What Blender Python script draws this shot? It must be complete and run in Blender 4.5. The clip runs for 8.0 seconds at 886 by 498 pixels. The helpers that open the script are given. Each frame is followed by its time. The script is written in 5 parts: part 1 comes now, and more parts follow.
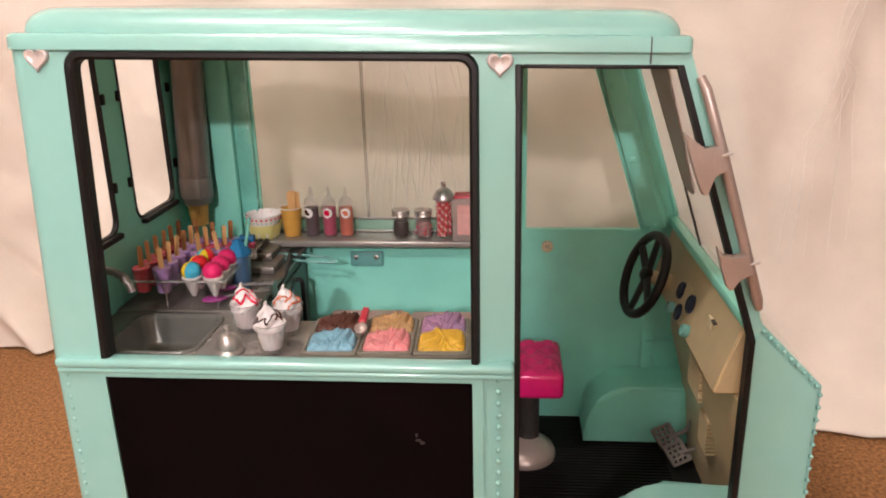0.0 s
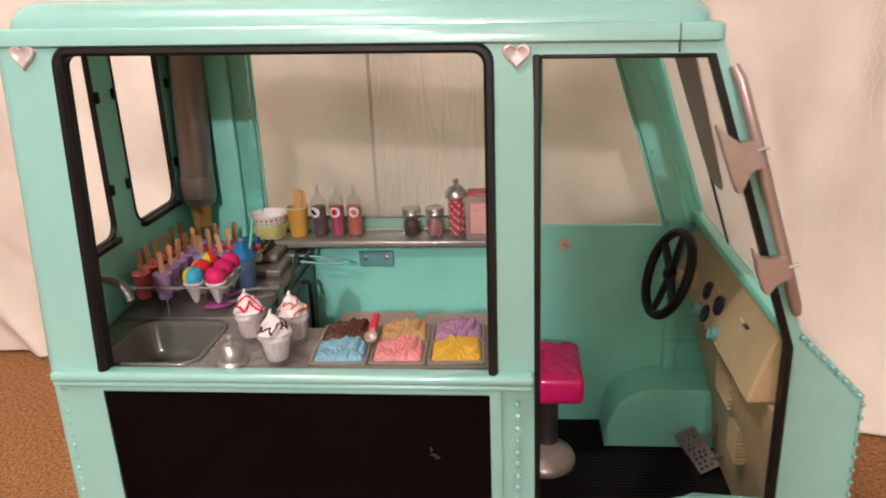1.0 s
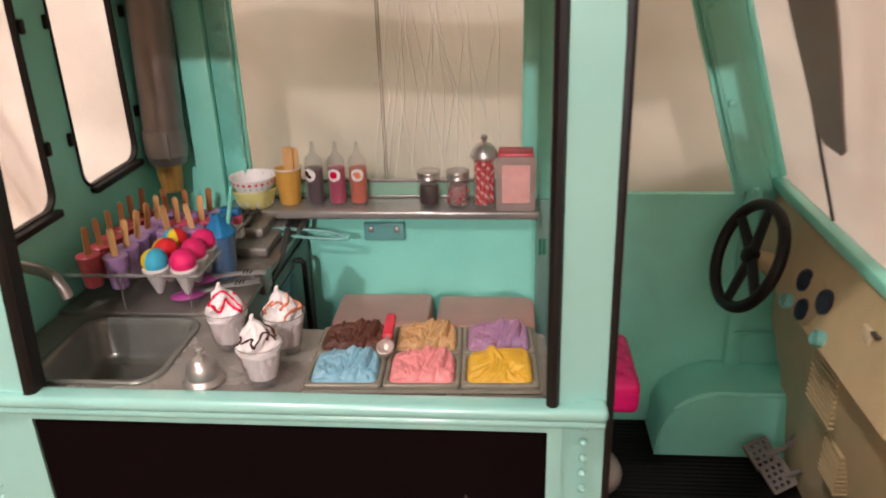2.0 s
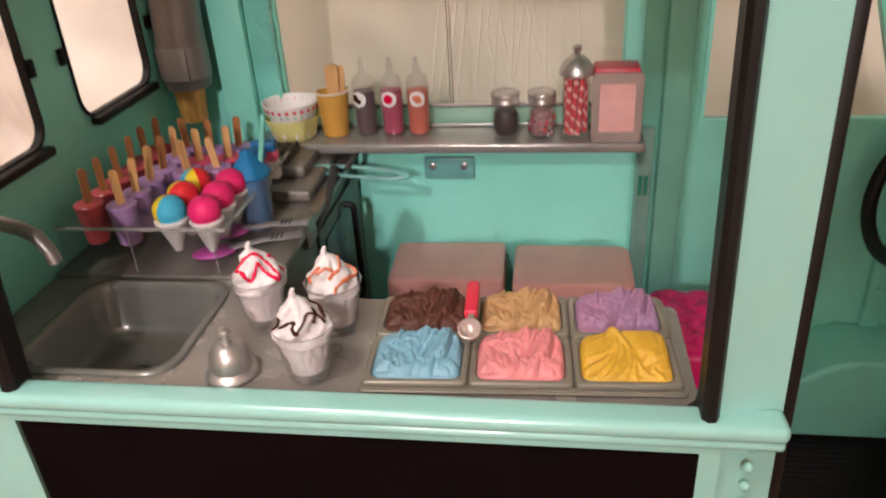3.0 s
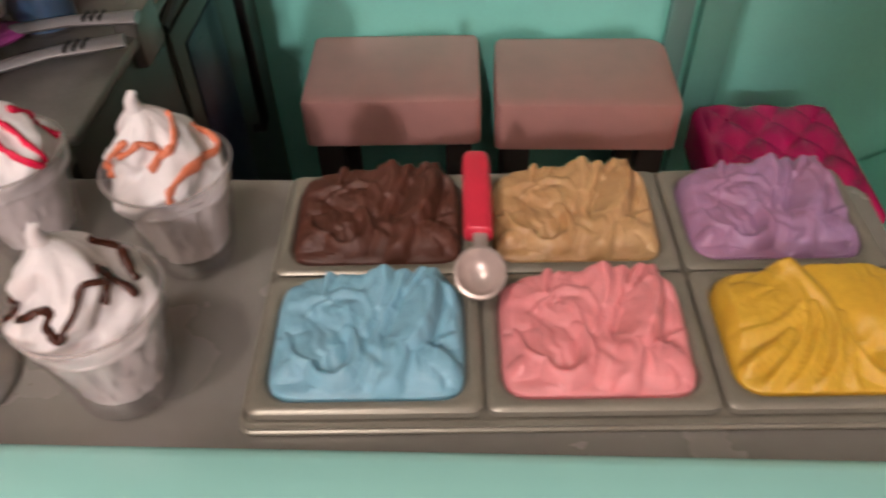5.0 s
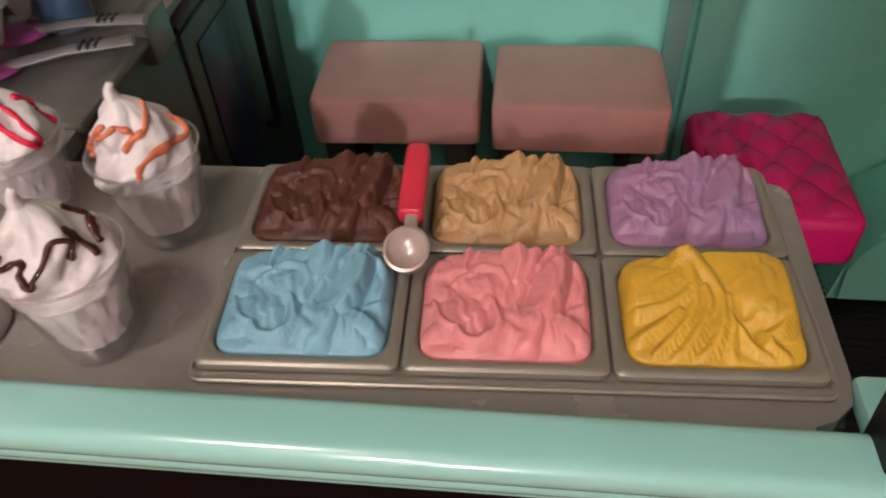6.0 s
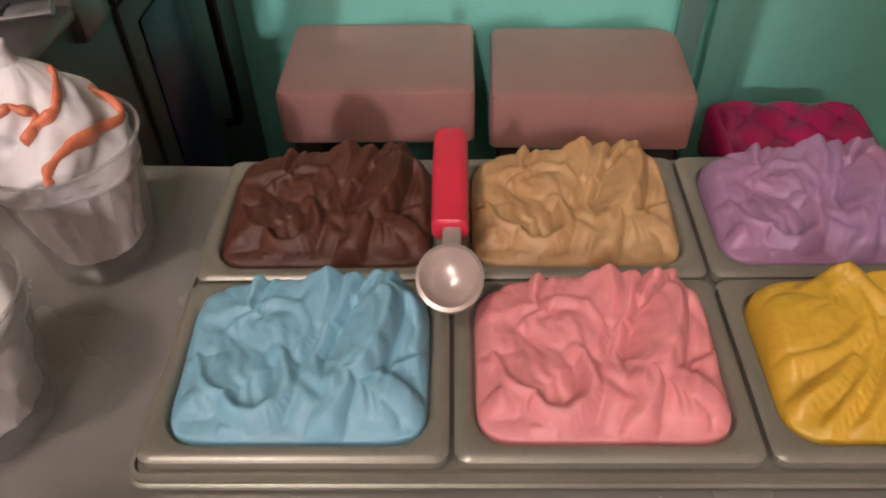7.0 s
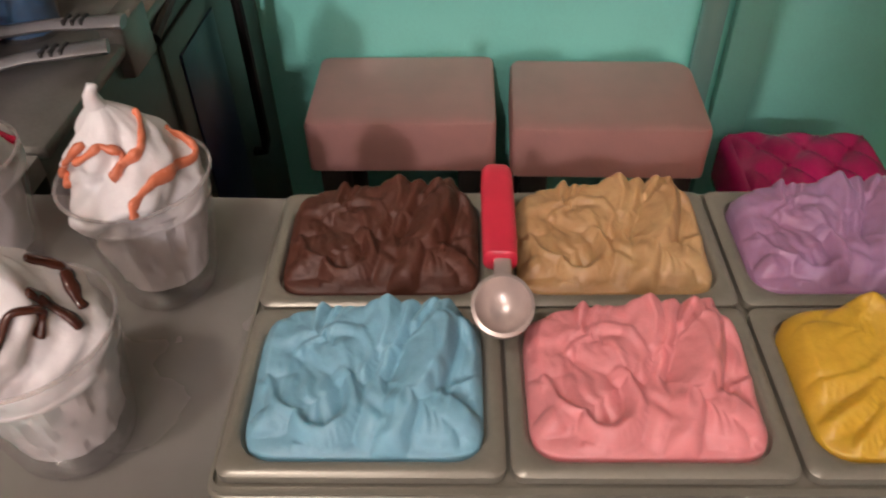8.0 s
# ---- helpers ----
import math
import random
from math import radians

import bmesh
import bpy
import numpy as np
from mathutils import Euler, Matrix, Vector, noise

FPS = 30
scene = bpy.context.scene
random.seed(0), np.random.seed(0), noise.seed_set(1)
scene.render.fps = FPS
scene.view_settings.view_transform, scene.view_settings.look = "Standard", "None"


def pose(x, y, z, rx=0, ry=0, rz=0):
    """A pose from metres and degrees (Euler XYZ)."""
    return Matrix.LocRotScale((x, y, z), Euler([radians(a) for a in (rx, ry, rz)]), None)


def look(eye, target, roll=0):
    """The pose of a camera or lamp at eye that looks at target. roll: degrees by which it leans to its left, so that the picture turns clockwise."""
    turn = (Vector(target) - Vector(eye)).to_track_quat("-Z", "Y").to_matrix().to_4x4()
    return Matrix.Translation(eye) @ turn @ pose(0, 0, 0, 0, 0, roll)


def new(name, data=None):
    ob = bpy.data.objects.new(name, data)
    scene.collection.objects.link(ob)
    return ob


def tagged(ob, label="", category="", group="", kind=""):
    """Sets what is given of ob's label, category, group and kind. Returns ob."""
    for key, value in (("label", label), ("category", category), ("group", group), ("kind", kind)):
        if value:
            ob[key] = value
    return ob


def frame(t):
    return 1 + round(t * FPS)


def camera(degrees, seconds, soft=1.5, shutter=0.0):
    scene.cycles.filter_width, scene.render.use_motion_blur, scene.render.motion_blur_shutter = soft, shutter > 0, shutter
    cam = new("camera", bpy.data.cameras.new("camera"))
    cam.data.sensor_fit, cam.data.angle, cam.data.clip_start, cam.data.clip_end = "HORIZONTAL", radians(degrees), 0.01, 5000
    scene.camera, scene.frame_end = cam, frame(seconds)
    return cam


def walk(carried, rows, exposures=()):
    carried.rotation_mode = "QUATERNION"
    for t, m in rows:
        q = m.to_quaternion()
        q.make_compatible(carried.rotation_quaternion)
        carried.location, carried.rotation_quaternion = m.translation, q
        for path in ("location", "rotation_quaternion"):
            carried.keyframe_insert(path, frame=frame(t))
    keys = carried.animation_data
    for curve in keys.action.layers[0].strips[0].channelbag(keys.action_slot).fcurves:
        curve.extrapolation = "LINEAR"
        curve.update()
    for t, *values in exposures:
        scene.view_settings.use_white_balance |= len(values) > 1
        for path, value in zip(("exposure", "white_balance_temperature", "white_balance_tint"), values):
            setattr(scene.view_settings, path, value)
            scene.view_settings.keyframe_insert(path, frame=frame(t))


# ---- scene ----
import functools

cam = camera(60.58, 8.0, soft=1.9, shutter=0.5)
PATH = [
    (0, (0.0248, -0.5296, 0.5306), (-0.1448, 1.3632, -0.0927), -1.37),
    (0.5, (0.0285, -0.5246, 0.5325), (-0.1501, 1.3702, -0.0822), -1.68),
    (1, (0.0191, -0.4929, 0.5295), (-0.1776, 1.3887, -0.1190), -2.31),
    (1.2, (0.0122, -0.4710, 0.5319), (-0.1913, 1.4095, -0.1180), -2.52),
    (2.3, (-0.0413, -0.3098, 0.4923), (-0.2112, 1.5074, -0.3256), -1.64),
    (2.5, (-0.0542, -0.2898, 0.4886), (-0.2465, 1.5209, -0.3387), -3.23),
    (2.9, (-0.0620, -0.2480, 0.4683), (-0.3316, 1.5141, -0.4385), -3.12),
    (3, (-0.0618, -0.2390, 0.4657), (-0.3404, 1.5024, -0.4776), -3.55),
    (3.3, (-0.0710, -0.2082, 0.4563), (-0.2754, 1.5076, -0.5509), -0.87),
    (3.5, (-0.0781, -0.1853, 0.4467), (-0.3107, 1.4865, -0.6261), -2.35),
    (4, (-0.1058, -0.1331, 0.4150), (-0.3344, 1.4430, -0.7948), -0.22),
    (4.2, (-0.1111, -0.1144, 0.4020), (-0.3236, 1.4414, -0.8367), -0.25),
    (4.5, (-0.1074, -0.0848, 0.3899), (-0.3181, 1.4044, -0.9284), -3.35),
    (4.7, (-0.1070, -0.0684, 0.3850), (-0.2716, 1.3614, -1.0037), -3.03),
    (5, (-0.0984, -0.0628, 0.3857), (-0.1789, 1.3436, -1.0340), -1.81),
    (5.2, (-0.0878, -0.0635, 0.3836), (-0.1476, 1.3404, -1.0395), -1.55),
    (6.3, (-0.0703, -0.0820, 0.3969), (-0.3166, 1.3254, -1.0026), -4.25),
    (6.5, (-0.0790, -0.0729, 0.3938), (-0.3131, 1.3227, -1.0195), -5.00),
    (6.8, (-0.0890, -0.0493, 0.3715), (-0.1994, 1.3804, -1.0227), -2.52),
    (7, (-0.0926, -0.0397, 0.3593), (-0.1859, 1.3897, -1.0365), -1.64),
    (7.5, (-0.0943, -0.0424, 0.3651), (-0.1869, 1.3865, -1.0311), -2.18),
    (8, (-0.1007, -0.0461, 0.3668), (-0.2035, 1.4250, -0.9842), -1.61),
]
walk(cam, [(t, look(eye, target, roll)) for t, eye, target, roll in PATH],
     [(0, -0.10), (1.2, -0.14), (2.5, 0.02), (3.5, -0.12), (4.5, -0.32), (8, -0.46)])

# ---- world, lamps ----
world = bpy.data.worlds.new("room_dark")
scene.world = world
world.use_nodes = True
world.node_tree.nodes["Background"].inputs[0].default_value = (1.0, 0.9, 0.8, 1)
world.node_tree.nodes["Background"].inputs[1].default_value = 0.01


def lamp(name, place, watts, radius, colour):
    data = bpy.data.lights.new(name, "POINT")
    data.energy, data.shadow_soft_size, data.color = watts, radius, colour
    ob = new(name, data)
    ob.location = place
    return ob


WARM = (1.0, 0.86, 0.80)
WHITE = (1.0, 0.87, 0.87)
lamp("ceiling_lamp", (-0.80, -0.90, 2.36), 82, 0.06, WARM)
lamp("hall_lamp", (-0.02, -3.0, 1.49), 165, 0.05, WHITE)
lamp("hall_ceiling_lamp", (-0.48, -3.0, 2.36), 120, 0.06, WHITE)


# ---- materials ----
def material(name, colour, rough=0.4, metal=0.0, var=0.12, size=40.0, bump=0.15, grain=500.0, coat=0.0,
             colour2=None, sss=0.0, streak=(1, 1, 1), rough_var=0.15, spec=0.5):
    """A surface with a broad and a fine variation of colour and roughness, and fine relief."""
    m = bpy.data.materials.new(name)
    m.use_nodes = True
    nt = m.node_tree
    b = nt.nodes["Principled BSDF"]
    tc = nt.nodes.new("ShaderNodeTexCoord")
    mp = nt.nodes.new("ShaderNodeMapping")
    mp.inputs["Scale"].default_value = streak
    nt.links.new(tc.outputs["Object"], mp.inputs["Vector"])
    n1 = nt.nodes.new("ShaderNodeTexNoise")
    n1.inputs["Scale"].default_value, n1.inputs["Detail"].default_value = size, 4
    n2 = nt.nodes.new("ShaderNodeTexNoise")
    n2.inputs["Scale"].default_value, n2.inputs["Detail"].default_value = grain, 3
    nt.links.new(mp.outputs[0], n1.inputs["Vector"])
    nt.links.new(mp.outputs[0], n2.inputs["Vector"])
    add = nt.nodes.new("ShaderNodeMath")
    add.operation = "MULTIPLY_ADD"
    add.inputs[1].default_value = 0.35
    nt.links.new(n2.outputs["Fac"], add.inputs[0])
    nt.links.new(n1.outputs["Fac"], add.inputs[2])
    ramp = nt.nodes.new("ShaderNodeValToRGB")
    c2 = colour2 or tuple(c * (1 - 2.2 * var) for c in colour)
    ramp.color_ramp.elements[0].position, ramp.color_ramp.elements[0].color = 0.45, (*c2, 1)
    ramp.color_ramp.elements[1].position, ramp.color_ramp.elements[1].color = 0.85, (*colour, 1)
    nt.links.new(add.outputs[0], ramp.inputs[0])
    nt.links.new(ramp.outputs[0], b.inputs["Base Color"])
    rr = nt.nodes.new("ShaderNodeMapRange")
    rr.inputs["From Min"].default_value, rr.inputs["From Max"].default_value = 0.3, 0.9
    rr.inputs["To Min"].default_value = max(0.02, rough * (1 - rough_var))
    rr.inputs["To Max"].default_value = min(1.0, rough * (1 + rough_var))
    nt.links.new(add.outputs[0], rr.inputs["Value"])
    nt.links.new(rr.outputs[0], b.inputs["Roughness"])
    b.inputs["Metallic"].default_value = metal
    b.inputs["Specular IOR Level"].default_value = spec
    b.inputs["Coat Weight"].default_value = coat
    b.inputs["Coat Roughness"].default_value = 0.10
    if sss:
        b.inputs["Subsurface Weight"].default_value = sss
        b.inputs["Subsurface Radius"].default_value = (0.0018, 0.0014, 0.0014)
        b.inputs["Subsurface Scale"].default_value = 1.0
    if bump:
        bp = nt.nodes.new("ShaderNodeBump")
        bp.inputs["Strength"].default_value, bp.inputs["Distance"].default_value = bump, 0.0006
        nt.links.new(n2.outputs["Fac"], bp.inputs["Height"])
        nt.links.new(bp.outputs[0], b.inputs["Normal"])
    return m


def clear(name, tint=(0.95, 0.96, 0.95), rough=0.04, gloss=0.035, edge=0.7, haze=0.0, haze_colour=(0.8, 0.8, 0.8), fall=5.0):
    """Thin clear plastic or glass: see-through with a Fresnel gloss, and a little haze."""
    m = bpy.data.materials.new(name)
    m.use_nodes = True
    nt = m.node_tree
    nt.nodes.remove(nt.nodes["Principled BSDF"])
    out = nt.nodes["Material Output"]
    tr = nt.nodes.new("ShaderNodeBsdfTransparent")
    tr.inputs[0].default_value = (*tint, 1)
    gl = nt.nodes.new("ShaderNodeBsdfGlossy")
    gl.inputs["Roughness"].default_value = rough
    lw = nt.nodes.new("ShaderNodeLayerWeight")
    lw.inputs["Blend"].default_value = 0.5
    power = nt.nodes.new("ShaderNodeMath")
    power.operation = "POWER"
    power.inputs[1].default_value = fall
    nt.links.new(lw.outputs["Facing"], power.inputs[0])
    fr = nt.nodes.new("ShaderNodeMath")
    fr.operation = "MULTIPLY_ADD"
    fr.inputs[1].default_value, fr.inputs[2].default_value = edge, gloss
    nt.links.new(power.outputs[0], fr.inputs[0])
    mix = nt.nodes.new("ShaderNodeMixShader")
    nt.links.new(fr.outputs[0], mix.inputs[0])
    nt.links.new(gl.outputs[0], mix.inputs[2])
    if haze:
        df = nt.nodes.new("ShaderNodeBsdfDiffuse")
        df.inputs[0].default_value = (*haze_colour, 1)
        m0 = nt.nodes.new("ShaderNodeMixShader")
        m0.inputs[0].default_value = haze
        nt.links.new(tr.outputs[0], m0.inputs[1])
        nt.links.new(df.outputs[0], m0.inputs[2])
        nt.links.new(m0.outputs[0], mix.inputs[1])
    else:
        nt.links.new(tr.outputs[0], mix.inputs[1])
    nt.links.new(mix.outputs[0], out.inputs[0])
    return m


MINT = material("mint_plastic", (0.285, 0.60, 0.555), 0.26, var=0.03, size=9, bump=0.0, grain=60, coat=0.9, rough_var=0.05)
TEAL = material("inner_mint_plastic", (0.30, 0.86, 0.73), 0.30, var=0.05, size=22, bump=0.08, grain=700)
WAVYMINT = material("wavy_mint_plastic", (0.22, 0.70, 0.60), 0.12, var=0.06, size=22, bump=0.9, grain=45, coat=0.8)
WAVYMINT.node_tree.nodes["Bump"].inputs["Distance"].default_value = 0.006
SLOTSHADE = material("slot_shade_green", (0.03, 0.36, 0.24), 0.4, var=0.08, size=60, bump=0.05)
BLACK = material("black_rubber", (0.007, 0.006, 0.006), 0.45, var=0.2, size=60, bump=0.1, spec=0.3)
BOARD = material("chalkboard_black", (0.005, 0.0022, 0.0026), 0.8, var=0.25, size=30, bump=0.2, grain=1200, spec=0.05)
STEELDARK = material("dark_metallic_plastic", (0.230, 0.220, 0.205), 0.32, metal=0.5, var=0.12, size=40, bump=0.12, grain=900)
TONGGREY = material("tong_grey_plastic", (0.34, 0.33, 0.34), 0.36, metal=0.35, var=0.08, size=60, bump=0.05)
GRIDDLE = material("griddle_brown_grey", (0.26, 0.24, 0.22), 0.38, metal=0.4, var=0.12, size=40, bump=0.08)
STEEL = material("grey_metallic_plastic", (0.275, 0.262, 0.240), 0.26, metal=0.30, var=0.08, size=18, bump=0.0, grain=90, rough_var=0.08)
# the counter's grey again, with the basin's shade put into a darker colour
SINKSHADE = material("shaded_sink_plastic", (0.225, 0.232, 0.215), 0.22, metal=0.40, var=0.10, size=30, bump=0.0, grain=90, rough_var=0.10)
TRAYGREY = material("tray_grey_plastic", (0.250, 0.235, 0.195), 0.34, metal=0.35, var=0.08, size=40, bump=0.04, grain=900, rough_var=0.08)
SHELFGREY = material("shelf_grey_plastic", (0.40, 0.39, 0.37), 0.24, metal=0.45, var=0.08, size=18, bump=0.0, grain=90, rough_var=0.08)
SILVER = material("silver_plastic", (0.58, 0.56, 0.545), 0.32, metal=0.85, var=0.06, size=50, bump=0.06, grain=1200)
HEART = material("heart_silver", (0.66, 0.61, 0.60), 0.30, metal=0.25, var=0.06, size=50, bump=0.05)
PINKSILVER = material("pinkish_silver_plastic", (0.50, 0.42, 0.39), 0.34, metal=0.5, var=0.06, size=50, bump=0.05)
TUBEGREY = material("dispenser_grey", (0.27, 0.25, 0.24), 0.38, metal=0.6, var=0.08, size=40, bump=0.06)
DARKGREY = material("dark_grey_plastic", (0.055, 0.052, 0.050), 0.45, var=0.2, size=50, bump=0.15)
STOVE = material("stove_grey_green", (0.075, 0.085, 0.070), 0.36, metal=0.2, var=0.12, size=30, bump=0.1)
FLOORMAT = material("dark_floor_plastic", (0.007, 0.006, 0.006), 0.6, var=0.25, size=40, bump=0.25, spec=0.25)
CREAM = material("cream_dash_plastic", (0.56, 0.45, 0.27), 0.36, var=0.07, size=30, bump=0.05)
MAGENTA = material("magenta_vinyl", (0.88, 0.018, 0.22), 0.13, var=0.08, size=60, bump=0.0, coat=0.0)
STOOLPINK = material("dusty_pink_plastic", (0.92, 0.48, 0.44), 0.46, var=0.06, size=40, bump=0.25, grain=1500)
WOOD = material("stick_wood", (0.72, 0.42, 0.17), 0.6, var=0.14, size=120, bump=0.2, streak=(1, 1, 0.12))
WOODDARK = material("stick_wood_dark", (0.45, 0.20, 0.07), 0.6, var=0.16, size=120, bump=0.2, streak=(1, 1, 0.12))
CONEWAFER = material("wafer_tan", (0.60, 0.34, 0.09), 0.55, var=0.12, size=80, bump=0.2)
CUPTAN = material("tan_paper_cup", (0.66, 0.36, 0.07), 0.5, var=0.06, size=60, bump=0.1)
WHITEP = material("white_plastic", (0.80, 0.79, 0.78), 0.35, var=0.04, size=60, bump=0.05)
CREAMWHITE = material("whipped_white", (0.69, 0.67, 0.68), 0.42, var=0.04, size=120, bump=0.2, grain=700, sss=0.2)
FILLWHITE = material("shake_white", (0.78, 0.73, 0.74), 0.30, var=0.10, size=160, bump=0.2, grain=600, sss=0.1)
REDPOP = material("red_translucent_plastic", (0.62, 0.10, 0.12), 0.24, var=0.14, size=120, bump=0.05, sss=0.35)
PURPLEPOP = material("lilac_plastic", (0.47, 0.29, 0.60), 0.30, var=0.10, size=120, bump=0.08, sss=0.25)
PINKPOP = material("pink_plastic", (0.78, 0.10, 0.20), 0.30, var=0.10, size=120, bump=0.08)
HOTPINK = material("hot_pink_foam", (0.80, 0.012, 0.16), 0.55, var=0.06, size=160, bump=0.35, grain=1500)
SKYBLUE = material("sky_blue_foam", (0.05, 0.46, 0.68), 0.55, var=0.06, size=160, bump=0.35, grain=1500)
YELLOW = material("yellow_foam", (0.90, 0.66, 0.02), 0.55, var=0.06, size=160, bump=0.35, grain=1500)
RED = material("red_foam", (0.80, 0.02, 0.03), 0.5, var=0.06, size=160, bump=0.3, grain=1500)
REDPLASTIC = material("red_handle_plastic", (0.56, 0.025, 0.055), 0.36, var=0.08, size=80, bump=0.06)
SLUSHBLUE = material("slush_blue", (0.008, 0.17, 0.42), 0.45, var=0.25, size=160, bump=0.3)
STRAWTEAL = material("teal_straw", (0.20, 0.62, 0.52), 0.35, var=0.05, size=80, bump=0.05)
TONGTEAL = material("pale_teal_plastic", (0.16, 0.44, 0.42), 0.34, var=0.06, size=80, bump=0.05)
PURPLE = material("violet_plastic", (0.45, 0.07, 0.33), 0.38, var=0.08, size=80, bump=0.08)
SAUCERED = material("strawberry_sauce", (0.72, 0.004, 0.06), 0.18, var=0.1, size=200, bump=0.05)
SAUCEBROWN = material("chocolate_sauce", (0.055, 0.014, 0.008), 0.2, var=0.1, size=200, bump=0.05)
SAUCEORANGE = material("caramel_sauce", (0.68, 0.205, 0.11), 0.25, var=0.1, size=200, bump=0.05)
GBLUE = material("gelato_blue", (0.198, 0.405, 0.513), 0.45, var=0.07, size=90, bump=0.15, grain=900, sss=0.6)
GPINK = material("gelato_pink", (0.670, 0.250, 0.265), 0.45, var=0.07, size=90, bump=0.15, grain=900, sss=0.6)
GYELLOW = material("gelato_yellow", (0.630, 0.390, 0.038), 0.45, var=0.09, size=90, bump=0.15, grain=900, sss=0.6)
GBROWN = material("gelato_chocolate", (0.080, 0.022, 0.011), 0.55, var=0.14, size=90, bump=0.25, grain=900, sss=0.2)
GTAN = material("gelato_caramel", (0.470, 0.305, 0.145), 0.45, colour2=(0.378, 0.215, 0.095), var=0.10, size=90, bump=0.15, grain=900, sss=0.6)
GLILAC = material("gelato_lilac", (0.315, 0.194, 0.338), 0.45, colour2=(0.324, 0.158, 0.252), var=0.08, size=90, bump=0.15, grain=900, sss=0.6)
GAUGE = material("gauge_navy", (0.015, 0.022, 0.06), 0.3, var=0.2, size=120, bump=0.05)
NAPKIN = material("napkin_pink", (0.80, 0.45, 0.42), 0.7, var=0.05, size=120, bump=0.1)
STRAWRED = material("straw_red", (0.62, 0.03, 0.05), 0.4, var=0.08, size=200, bump=0.05)
BUTTON = material("ivory_button", (0.78, 0.68, 0.48), 0.4, var=0.08, size=120, bump=0.05)
CHOCBITS = material("chocolate_sprinkles", (0.035, 0.014, 0.010), 0.45, var=0.3, size=700, bump=0.5, grain=1500)
GLASS = clear("clear_glass", (0.98, 0.975, 0.975), 0.03, 0.05, 0.42, 0.05, (0.75, 0.71, 0.71), 3.0)
ACRYLIC = clear("clear_acrylic", (0.97, 0.98, 0.97), 0.05, 0.02, 0.25, 0.015, (0.7, 0.7, 0.7))
# pale haze paints the sparkle along the plate's polished edges
EDGE = clear("acrylic_edge_glint", (0.93, 0.93, 0.92), 0.14, 0.25, 0.5, 0.30, (0.85, 0.83, 0.82))
PANE = clear("clear_window_plastic", (0.96, 0.95, 0.93), 0.10, 0.02, 0.3, 0.03, (0.75, 0.68, 0.62))
BOTTLE = clear("squeeze_bottle_plastic", (0.93, 0.92, 0.92), 0.12, 0.05, 0.5, 0.07, (0.75, 0.70, 0.70))
FROST = clear("frosted_plastic", (0.88, 0.87, 0.86), 0.2, 0.03, 0.4, 0.22, (0.75, 0.70, 0.70))
MINTCLEAR = clear("mint_clear_plastic", (0.75, 0.92, 0.85), 0.15, 0.04, 0.5, 0.30, (0.45, 0.75, 0.65))


# ---- mesh tools ----
def box(bm, x0, x1, y0, y1, z0, z1, bevel=0.0, seg=2):
    vs = bmesh.ops.create_cube(bm, size=1)["verts"]
    bmesh.ops.scale(bm, vec=(x1 - x0, y1 - y0, z1 - z0), verts=vs)
    bmesh.ops.translate(bm, vec=((x0 + x1) / 2, (y0 + y1) / 2, (z0 + z1) / 2), verts=vs)
    if bevel:
        es = list({e for v in vs for e in v.link_edges})
        bmesh.ops.bevel(bm, geom=es, offset=bevel, segments=seg, profile=0.5, affect="EDGES", clamp_overlap=True)
    return bm


def loft(bm, rings, cap0=True, cap1=True, closed=True):
    """Skin rings of equal length."""
    loops = [[bm.verts.new(p) for p in ring] for ring in rings]
    n = len(loops[0])
    for a, b in zip(loops, loops[1:]):
        for i in range(n if closed else n - 1):
            j = (i + 1) % n
            bm.faces.new((a[i], a[j], b[j], b[i]))
    if cap0:
        bm.faces.new(loops[0][::-1])
    if cap1:
        bm.faces.new(loops[-1])
    return bm


def lathe(bm, profile, n=28, centre=(0, 0, 0), cap0=True, cap1=True):
    cx, cy, cz = centre
    rings = [[(cx + r * math.cos(2 * math.pi * i / n), cy + r * math.sin(2 * math.pi * i / n), cz + z) for i in range(n)]
             for r, z in profile]
    return loft(bm, rings, cap0, cap1)


def sweep(bm, pts, r, n=8, flat=1.0):
    """A tube along points; r is one radius or one a point; flat squashes its second axis."""
    pts = [Vector(p) for p in pts]
    rs = r if isinstance(r, (list, tuple)) else [r] * len(pts)
    rings, side = [], None
    for i, p in enumerate(pts):
        d = (pts[min(i + 1, len(pts) - 1)] - pts[max(i - 1, 0)]).normalized()
        if side is None:
            side = d.cross(Vector((0, 0, 1)))
            if side.length < 0.2:
                side = d.cross(Vector((0, 1, 0)))
        side = (side - d * side.dot(d)).normalized()
        up = d.cross(side)
        rings.append([p + rs[i] * (math.cos(2 * math.pi * k / n) * side + flat * math.sin(2 * math.pi * k / n) * up)
                      for k in range(n)])
    return loft(bm, rings)


def glide(path, n=10):
    """A smooth line through the turning points."""
    ext = [path[0]] + list(path) + [path[-1]]
    out = []
    for a, b, c, d in zip(ext, ext[1:], ext[2:], ext[3:]):
        for i in range(n):
            s = i / n
            out.append(tuple(0.5 * (2 * q + (r - p) * s + (2 * p - 5 * q + 4 * r - e) * s * s + (3 * q - p - 3 * r + e) * s ** 3)
                             for p, q, r, e in zip(a, b, c, d)))
    return out + [path[-1]]


